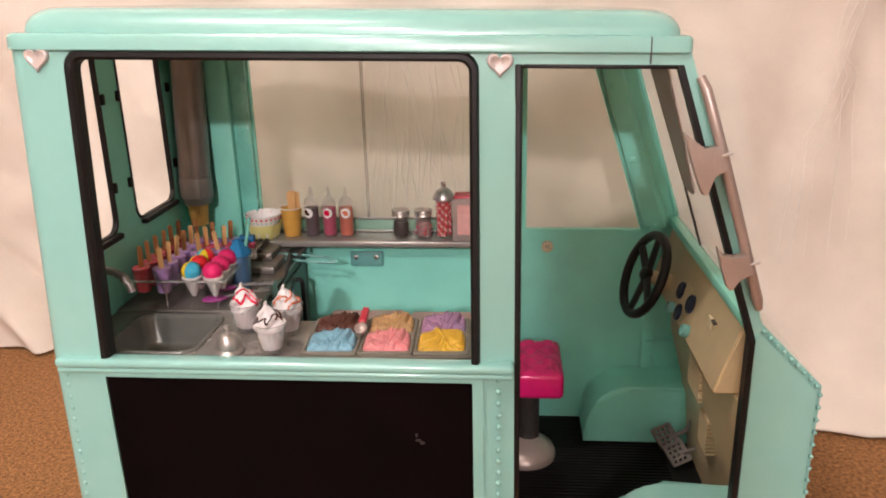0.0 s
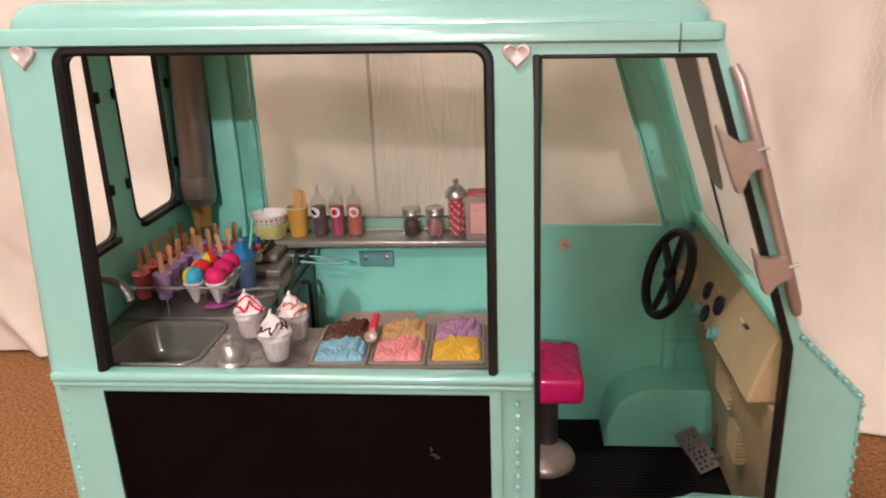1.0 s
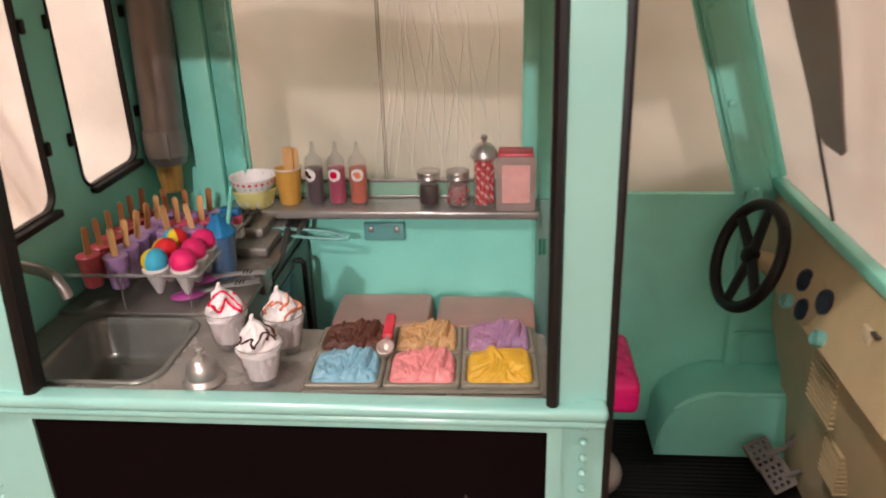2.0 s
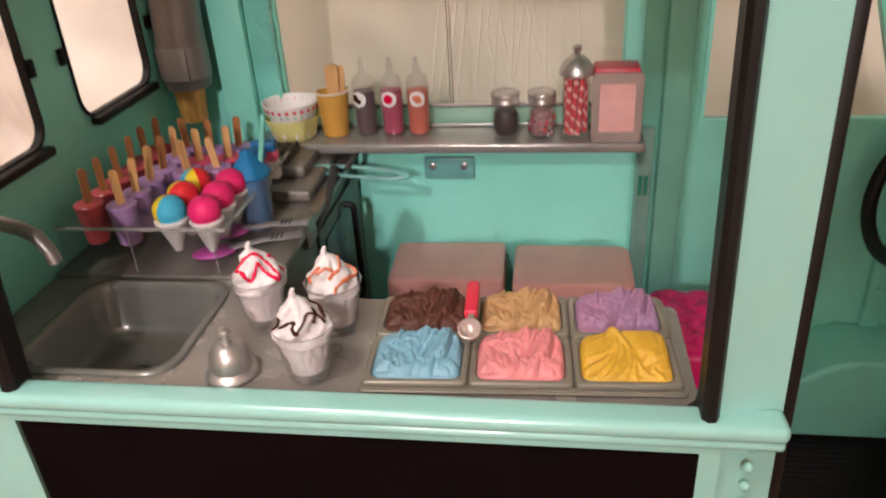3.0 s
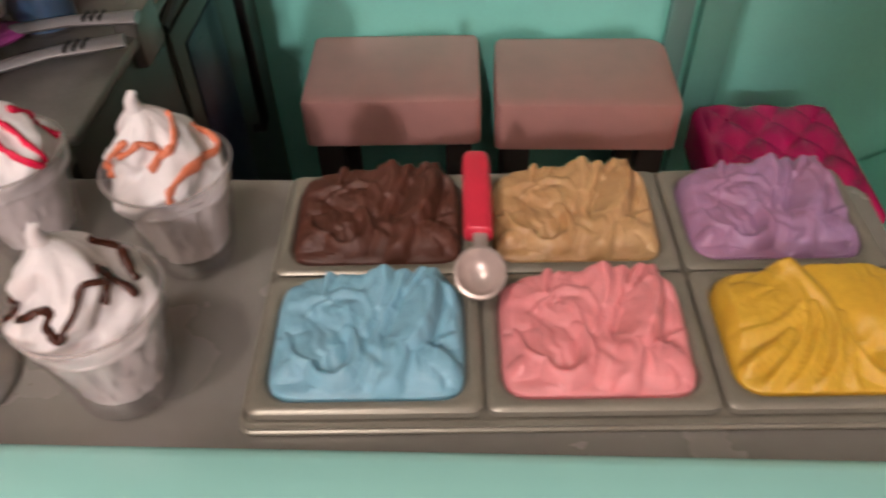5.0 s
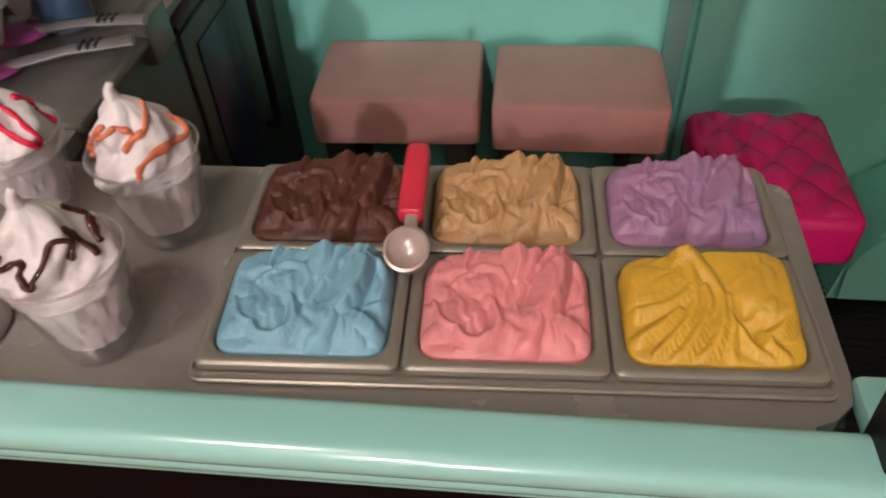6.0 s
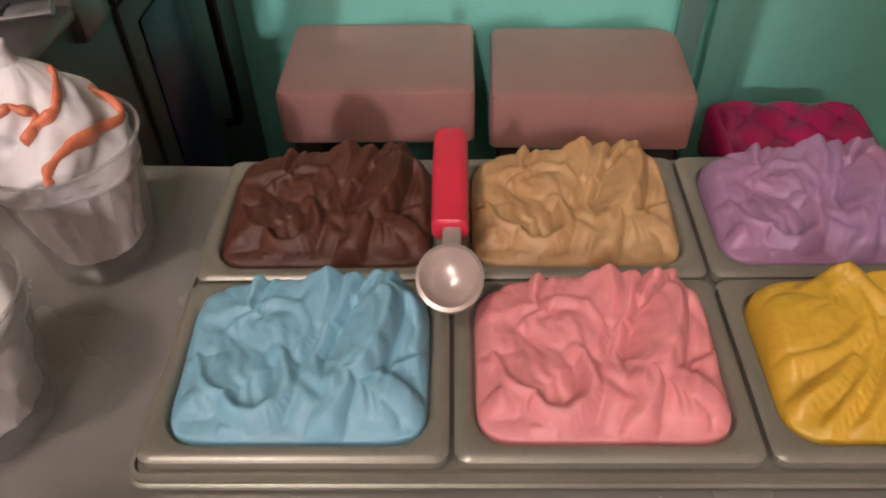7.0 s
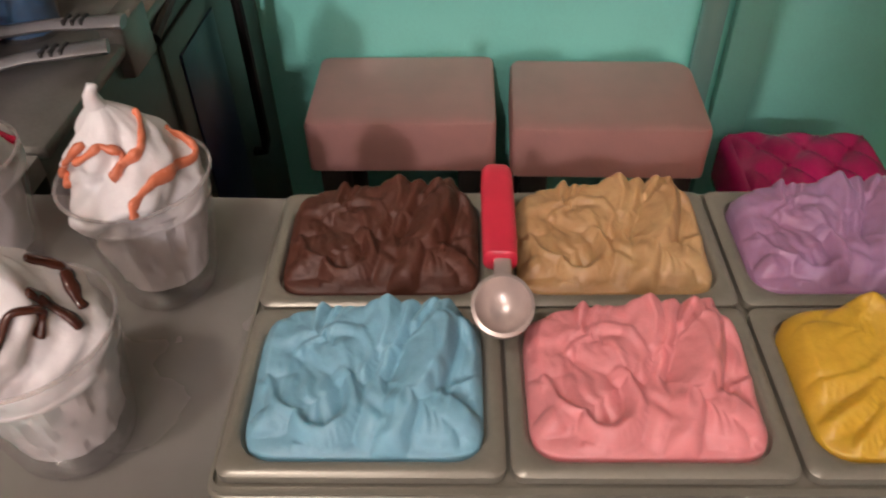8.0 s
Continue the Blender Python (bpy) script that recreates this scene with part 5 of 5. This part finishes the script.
def slush_cup():
    ob = thing("slush_cup", (-0.2415, 0.1660, 0.2606), "clear cup of blue slush with a teal straw on the stove", "cup")
    bm = B()
    lathe(bm, [(0.0098, 0.0), (0.0102, 0.0006), (0.0118, 0.0360), (0.0122, 0.0365), (0.0116, 0.0366), (0.0098, 0.0012), (0.002, 0.001)], 28)
    part("cup", bm, GLASS, ob)
    bm = B()
    lathe(bm, [(0.0092, 0.0014), (0.0110, 0.0345), (0.002, 0.0347)], 28)
    part("slush", bm, SLUSHBLUE, ob)
    bm = B()
    n = 24
    def ring(r, z, sq):
        out = []
        for i in range(n):
            t = 2 * math.pi * i / n
            k = r / (abs(math.cos(t)) ** sq + abs(math.sin(t)) ** sq) ** (1 / sq)
            out.append((k * math.cos(t + 0.5), k * math.sin(t + 0.5), z))
        return out
    loft(bm, [ring(0.0117, 0.0345, 2), ring(0.0134, 0.0362, 1.5), ring(0.0130, 0.0375, 1.4), ring(0.0070, 0.0445, 1.3), ring(0.0008, 0.0510, 1.3)])
    part("slush_top", bm, material("slush_blue_matt", (0.006, 0.20, 0.46), 0.6, var=0.12, size=160, bump=0.3), ob)
    bm = B()
    sweep(bm, [(0.004, 0.002, 0.030), (0.0085, 0.003, 0.050), (0.0130, 0.004, 0.0715)], 0.0016, 10)
    part("straw", bm, STRAWTEAL, ob, "teal straw")


slush_cup()


def lying_tongs():
    ob = thing("serving_tongs", (0, 0, COUNTER), "grey serving tongs with violet tips lying on the counter", "tongs")
    for dy, dz, x0, x1, name in ((0.0, 0.004, -0.2485, -0.2070, "arm"), (0.020, 0.007, -0.2465, -0.2050, "arm")):
        bm = B()
        y0, y1 = 0.1300 + dy, 0.1450 + dy * 0.45
        pts = [(x0, y0, dz + 0.002), ((x0 + x1) / 2, y0 * 0.45 + y1 * 0.55, dz + 0.0042), (x1, y1, dz + 0.0045)]
        sweep(bm, pts, [0.0030, 0.0028, 0.0036], 8, 0.5)
        arm = part(name, bm, TONGGREY, ob)
        bm = B()
        blob(bm, (0, 0, 0), 0.0130, 0.0080, 0.0026, 24, 10)
        bmesh.ops.transform(bm, matrix=pose(x0 - 0.0060, y0 - 0.0030, dz + 0.0015, 0, 0, 25), verts=bm.verts)
        part("tip", bm, PURPLE, arm, "violet oval tip")
        bm = B()
        for i in range(3):
            x = x0 + (x1 - x0) * (0.62 + 0.06 * i)
            y = y0 + (y1 - y0) * (0.62 + 0.06 * i)
            box(bm, x - 0.0004, x + 0.0004, y - 0.0026, y + 0.0026, dz + 0.0050, dz + 0.0064)
        part("grip_rib", bm, DARKGREY, arm)


def hanging_tongs():
    ob = thing("tongs", (-0.1990, 0.2520, 0.2630), "pale teal plastic tongs hung below the shelf", "tongs")
    for s in (-1, 1):
        bm = B()
        pts = glide([(-0.037, 0.0008 * s - 0.006, 0.0035 + 0.0004 * s), (-0.018, 0.0020 * s - 0.006, 0.0026 + 0.0020 * s), (0.006, 0.0022 * s - 0.006, 0.0006 + 0.0027 * s),
                     (0.026, 0.0016 * s - 0.006, -0.0012 + 0.0020 * s), (0.036, -0.006, -0.0026 + 0.0004 * s)], 5)
        sweep(bm, pts, [0.0021 - 0.0007 * math.sin(math.pi * k / (len(pts) - 1)) for k in range(len(pts))], 8)
        part("arm", bm, TONGTEAL, ob)
    bm = B()
    blob(bm, (0.0365, -0.006, -0.0026), 0.0034, 0.0022, 0.0024, 14, 10)
    part("tip", bm, STRAWTEAL, ob)
    bm = B()
    sweep(bm, [(-0.0390, -0.010, 0.0035), (-0.0390, 0.008, 0.0035)], 0.0024, 10)
    part("pivot", bm, SILVER, ob)
    bm = B()
    box(bm, -0.006, -0.002, -0.0105, 0.034, 0.0045, 0.0075, 0.0008)
    part("spring_clip", bm, DARKGREY, ob)


lying_tongs()
hanging_tongs()


# ---- things on the shelf ----
SHELF = 0.2787


def bowls():
    for k, (z, mat, label) in enumerate(((0.0, (0.80, 0.78, 0.30), "pale yellow striped paper bowl under another bowl on the shelf"), (0.0105, (0.84, 0.82, 0.80), "white paper bowl with small red hearts stacked on another bowl"))):
        ob = thing("paper_bowl", (-0.2505, 0.2790, SHELF + z), label, "bowl", "bowls on the shelf")
        bm = B()
        lathe(bm, [(0.0140, 0.0), (0.0150, 0.0010), (0.0200, 0.0160), (0.0208, 0.0164), (0.0208, 0.0173), (0.0200, 0.0173), (0.0150, 0.0022), (0.002, 0.0020)], 36)
        paper = material("bowl_paper", mat, 0.45, var=0.04, size=80, bump=0.1)
        part("bowl", bm, paper, ob)
        spots = material("heart_red", (0.70, 0.06, 0.10), 0.5, var=0.05) if k else material("stripe_cream", (0.82, 0.80, 0.70), 0.5, var=0.05)
        dots = material("dot_teal", (0.25, 0.62, 0.55), 0.5, var=0.05)
        n = 22
        for i in range(n):
            t = 2 * math.pi * i / n
            def on(r, z, w, h, m, name):
                bm = B()
                blob(bm, (0, 0, 0), 0.0006, w, h, 8, 6)
                bmesh.ops.transform(bm, matrix=Matrix.Rotation(t, 4, "Z") @ Matrix.Translation((r, 0, z)) @ Matrix.Rotation(radians(11), 4, "Y"), verts=bm.verts)
                part(name, bm, m, ob)
            if k:
                on(0.0191, 0.0130, 0.0015, 0.0014, spots, "heart_print")
                on(0.0178, 0.0090, 0.0011, 0.0009, dots, "dot_print")
            elif i % 2 == 0:
                on(0.0163, 0.0050, 0.0012, 0.0040, spots, "stripe_print")


def spoon_cup():
    ob = thing("paper_cup", (-0.2205, 0.2860, SHELF), "tan paper cup holding wooden spoons on the shelf", "cup")
    bm = B()
    lathe(bm, [(0.0090, 0.0), (0.0094, 0.0006), (0.0118, 0.0312), (0.0126, 0.0317), (0.0126, 0.0328), (0.0116, 0.0328), (0.0090, 0.0020), (0.001, 0.002)], 32)
    part("cup", bm, CUPTAN, ob)
    bm = B()
    sweep(bm, [(0.0122 * math.cos(2 * math.pi * i / 36), 0.0122 * math.sin(2 * math.pi * i / 36), 0.0326) for i in range(37)], 0.0008, 8)
    part("rolled_rim", bm, material("rim_paper", (0.82, 0.74, 0.62), 0.6, var=0.04), ob, "pale rolled paper rim")
    for i, (dx, dy, ln) in enumerate(((-0.001, 0.004, 0.0475), (0.0025, 0.000, 0.0490), (0.0062, 0.003, 0.0470))):
        spoon = thing("wooden_spoon", (-0.2205 + dx, 0.2860 + dy, SHELF + 0.003), "flat wooden spoon standing in the cup", "spoon", "spoons in the cup")
        bm = B()
        out = [(-0.0018, 0.0)] + [(0.0040 * math.cos(radians(a)), ln - 0.004 + 0.0040 * math.sin(radians(a))) for a in range(200, -21, -20)] + [(0.0018, 0.0)]
        loft(bm, [[(a, y0, b) for a, b in out] for y0 in (-0.0006, 0.0006)])
        part("blade", bm, WOOD, spoon)


def syrup_bottle(x, sauce, dot, word, turn, prints):
    ob = thing("syrup_bottle", (x, 0.2860, SHELF), "clear squeeze bottle of " + word + " syrup on the shelf", "bottle", "syrup bottles on the shelf")
    bm = B()
    lathe(bm, [(0.0074, 0.0), (0.0080, 0.0006), (0.0081, 0.0020), (0.0080, 0.0365), (0.0077, 0.0395), (0.0064, 0.0425), (0.0036, 0.0445), (0.0026, 0.0455), (0.0024, 0.0475), (0.0013, 0.0560), (0.0008, 0.0562)], 30)
    part("bottle", bm, BOTTLE, ob)
    bm = B()
    lathe(bm, [(0.0070, 0.0012), (0.0074, 0.0020), (0.0074, 0.0325), (0.001, 0.0327)], 28)
    part("syrup", bm, sauce, ob)
    bm = B()
    n, r = 9, 0.00835
    rows = []
    for k in range(n):
        q = -1 + 2 * k / (n - 1)
        half = 0.0060 * math.sqrt(max(0.0, 1 - q * q))
        rows.append([(r * math.sin(a / r + turn), -r * math.cos(a / r + turn), 0.0275 + 0.0060 * q) for a in [half * (-1 + 2 * i / 8) for i in range(9)]])
    loft(bm, rows, cap0=False, cap1=False, closed=False)
    disc = part("label_disc", bm, WHITEP, ob, "round white label")
    bm = B()
    a = turn * r
    for dx, dz, w, h in prints:
        t = (a + dx) / r
        vs = blob(bm, (0, 0, 0), w, 0.0003, h, 14, 8)
        bmesh.ops.transform(bm, matrix=Matrix.Rotation(t, 4, "Z") @ Matrix.Translation((0, -0.00855, 0.0275 + dz)), verts=vs)
    part("label_print", bm, dot, disc)


def shaker(x, fill, word):
    ob = thing("shaker", (x, 0.2775, SHELF), "clear shaker jar of " + word + ", silver lid", "shaker", "shakers on the shelf")
    bm = B()
    lathe(bm, [(0.0080, 0.0), (0.0094, 0.0010), (0.0102, 0.0060), (0.0103, 0.0150), (0.0096, 0.0215), (0.0088, 0.0245), (0.0086, 0.0262)], 12)
    part("jar", bm, GLASS, ob)
    bm = B()
    lathe(bm, [(0.0060, 0.0018), (0.0080, 0.0032), (0.0086, 0.0080), (0.0084, 0.0165), (0.0072, 0.0195), (0.001, 0.0202)], 18)
    part("filling", bm, fill, ob)
    if word.startswith("coloured"):
        cols = [RED, HOTPINK, WHITEP, RED, SAUCEBROWN]
        for i in range(26):
            bm = B()
            blob(bm, (0, 0, 0), 0.0006, 0.0006, 0.0020, 6, 4)
            t = radians(180 + 180 * random.random())
            bmesh.ops.transform(bm, matrix=pose(0.0088 * math.cos(t), 0.0088 * math.sin(t), 0.003 + 0.012 * random.random(), random.uniform(-80, 80), random.uniform(-80, 80), 0), verts=bm.verts)
            part("sprinkle", bm, cols[i % 5], ob)
    bm = B()
    lathe(bm, [(0.0095, 0.0250), (0.0101, 0.0254), (0.0101, 0.0264), (0.0097, 0.0270), (0.0098, 0.0300), (0.0103, 0.0303), (0.0103, 0.0314), (0.0097, 0.0322), (0.0078, 0.0330), (0.001, 0.0334)], 28)
    lid = part("lid", bm, SILVER, ob, "silver domed lid")


def straw_jar():
    ob = thing("straw_dispenser", (-0.0452, 0.2745, SHELF), "clear jar of red and white striped straws with a silver lid", "straw dispenser")
    bm = B()
    lathe(bm, [(0.0105, 0.0), (0.0110, 0.0010), (0.0105, 0.0040), (0.0092, 0.0070), (0.0092, 0.0420), (0.0098, 0.0450)], 12)
    part("jar", bm, GLASS, ob)
    for i in range(9):
        t = 2 * math.pi * i / 9
        r = 0.0062 if i < 8 else 0.0
        bm = B()
        sweep(bm, [(r * math.cos(t + 0.012 * k), r * math.sin(t + 0.012 * k), 0.004 + 0.0009 * k) for k in range(46)], 0.0019, 12)
        for f in bm.faces:
            c = f.calc_center_median()
            turn = math.atan2(c.y - r * math.sin(t), c.x - r * math.cos(t)) / (2 * math.pi)
            f.material_index = 1 if (c.z / 0.0085 + turn + i * 0.37) % 1 > 0.68 else 0
        part("striped_straw", bm, [STRAWRED, NAPKIN], ob)
    bm = B()
    lathe(bm, [(0.0100, 0.0440), (0.0120, 0.0450), (0.0120, 0.0468), (0.0108, 0.0500), (0.0080, 0.0545), (0.0045, 0.0570), (0.0020, 0.0580), (0.0020, 0.0600), (0.0030, 0.0615), (0.0030, 0.0630), (0.0015, 0.0640)], 28)
    part("lid", bm, SILVER, ob, "silver domed lid with a knob")


def napkin_holder():
    ob = thing("napkin_dispenser", (-0.0185, 0.2760, SHELF), "red and silver napkin dispenser with pink napkins on the shelf", "napkin dispenser")
    bm = B()
    box(bm, -0.0150, 0.0150, -0.0100, 0.0130, 0.0, 0.0500, 0.0020)
    part("case", bm, REDPLASTIC, ob)
    bm = B()
    wall(bm, "y", -0.0130, -0.0095, rrect(-0.0165, 0.0170, 0.0, 0.0475, 0.0025), [rrect(-0.0115, 0.0120, 0.0070, 0.0410, 0.0015)])
    part("face_plate", bm, PINKSILVER, ob)
    bm = B()
    box(bm, -0.0120, 0.0125, -0.0108, -0.0096, 0.0065, 0.0415)
    nap = part("napkin", bm, NAPKIN, ob)
    bm = B()
    box(bm, -0.0118, 0.0122, -0.0118, -0.0106, 0.0068, 0.0310, 0.0003)
    part("folded_napkin", bm, NAPKIN, ob)


bowls()
spoon_cup()
syrup_bottle(-0.1967, material("chocolate_syrup", (0.085, 0.045, 0.060), 0.35, var=0.15), SAUCEBROWN, "dark chocolate", -0.35, ((-0.0020, 0.0010, 0.0026, 0.0030), (0.0006, -0.0012, 0.0020, 0.0018)))
syrup_bottle(-0.1766, material("strawberry_syrup", (0.52, 0.045, 0.13), 0.35, var=0.15), SAUCERED, "red strawberry", -0.10, ((0.0, 0.0003, 0.0034, 0.0035),))
syrup_bottle(-0.1573, material("caramel_syrup", (0.72, 0.16, 0.09), 0.35, var=0.15), SAUCEORANGE, "orange caramel", 0.10, ((-0.0004, 0.0010, 0.0032, 0.0022), (0.0008, -0.0012, 0.0028, 0.0018)))
shaker(-0.0938, CHOCBITS, "dark chocolate bits")
shaker(-0.0684, material("sprinkle_mix", (0.42, 0.22, 0.22), 0.5, var=0.3, size=500, bump=0.5), "coloured sprinkles")
straw_jar()
napkin_holder()


# ---- seats ----
def stool(x0, x1, y0, turn, back):
    ob = thing("stool", ((x0 + x1) / 2, y0 + 0.032, 0.0422), "dusty pink box stool with dark legs against the rear wall", "stool", "stools at the rear wall", turn)
    w = (x1 - x0) / 2
    bm = B()
    rings = [rrect(-w + d, w - d, -0.032 + d, 0.0305 - d, (0.0035, 0.0045, back, 0.0045)) for d in (0.0012, 0.0, 0.0, 0.0007, 0.0024, 0.006)]
    loft(bm, [[(a, b, z) for a, b in ring] for ring, z in zip(rings, (0.1115, 0.1125, 0.1355, 0.1375, 0.1385, 0.1387))])
    part("seat", bm, STOOLPINK, ob)
    for sx in (-1, 1):
        for sy in (-1, 1):
            bm = B()
            cx, cy = sx * (w - 0.011), -0.001 + sy * 0.023
            box(bm, cx - 0.0065, cx + 0.0065, cy - 0.006, cy + 0.006, 0.0, 0.1117, 0.0012)
            part("leg", bm, DARKGREY, ob)


stool(-0.1830, -0.0960, 0.2385, 1.5, 0.0040)
stool(-0.0885, -0.0005, 0.2355, 0.0, 0.0100)


def driver_seat():
    ob = thing("driver_seat", (0.0490, 0.2290, 0.0422), "magenta quilted vinyl seat on a grey pedestal", "seat")
    bm = B()
    box(bm, -0.0355, 0.0355, -0.0435, 0.0435, 0.0850, 0.1155, 0.0065, 4)
    seat = part("cushion", bm, MAGENTA, ob)
    bm = B()
    n = 44
    grid = []
    for i in range(n + 1):
        col = []
        for k in range(n + 1):
            a, b = 2 * i / n - 1, 2 * k / n - 1
            tuft = abs(math.sin(math.pi * (a * 1.5 + b * 1.5))) * abs(math.sin(math.pi * (a * 1.5 - b * 1.5)))
            fade = min(1.0, (1 - max(abs(a), abs(b))) / 0.16)
            col.append(bm.verts.new((a * 0.0318, b * 0.0398, 0.1147 + fade ** 0.5 * (0.0010 + 0.0044 * tuft ** 0.6))))
        grid.append(col)
    for i in range(n):
        for k in range(n):
            bm.faces.new((grid[i][k], grid[i + 1][k], grid[i + 1][k + 1], grid[i][k + 1]))
    part("quilted_top", bm, MAGENTA, seat, "", 180)
    # small magenta beads added to catch the glints of the quilt's dimples
    for i in range(-2, 3):
        for k in range(-2, 3):
            if (i + k) % 2 == 0:
                bm = B()
                blob(bm, (i / 3 * 0.0318, k / 3 * 0.0398, 0.1163), 0.0011, 0.0011, 0.0008, 10, 6)
                part("tuft_button", bm, MAGENTA, seat)
    bm = B()
    lathe(bm, [(0.0130, 0.012), (0.0120, 0.020), (0.0120, 0.0855)], 24)
    part("post", bm, DARKGREY, ob)
    bm = B()
    lathe(bm, [(0.0340, 0.0), (0.0345, 0.004), (0.0320, 0.010), (0.0220, 0.016), (0.0125, 0.018)], 36, (-0.004, -0.012, 0))
    part("pedestal", bm, PINKSILVER, ob)


driver_seat()
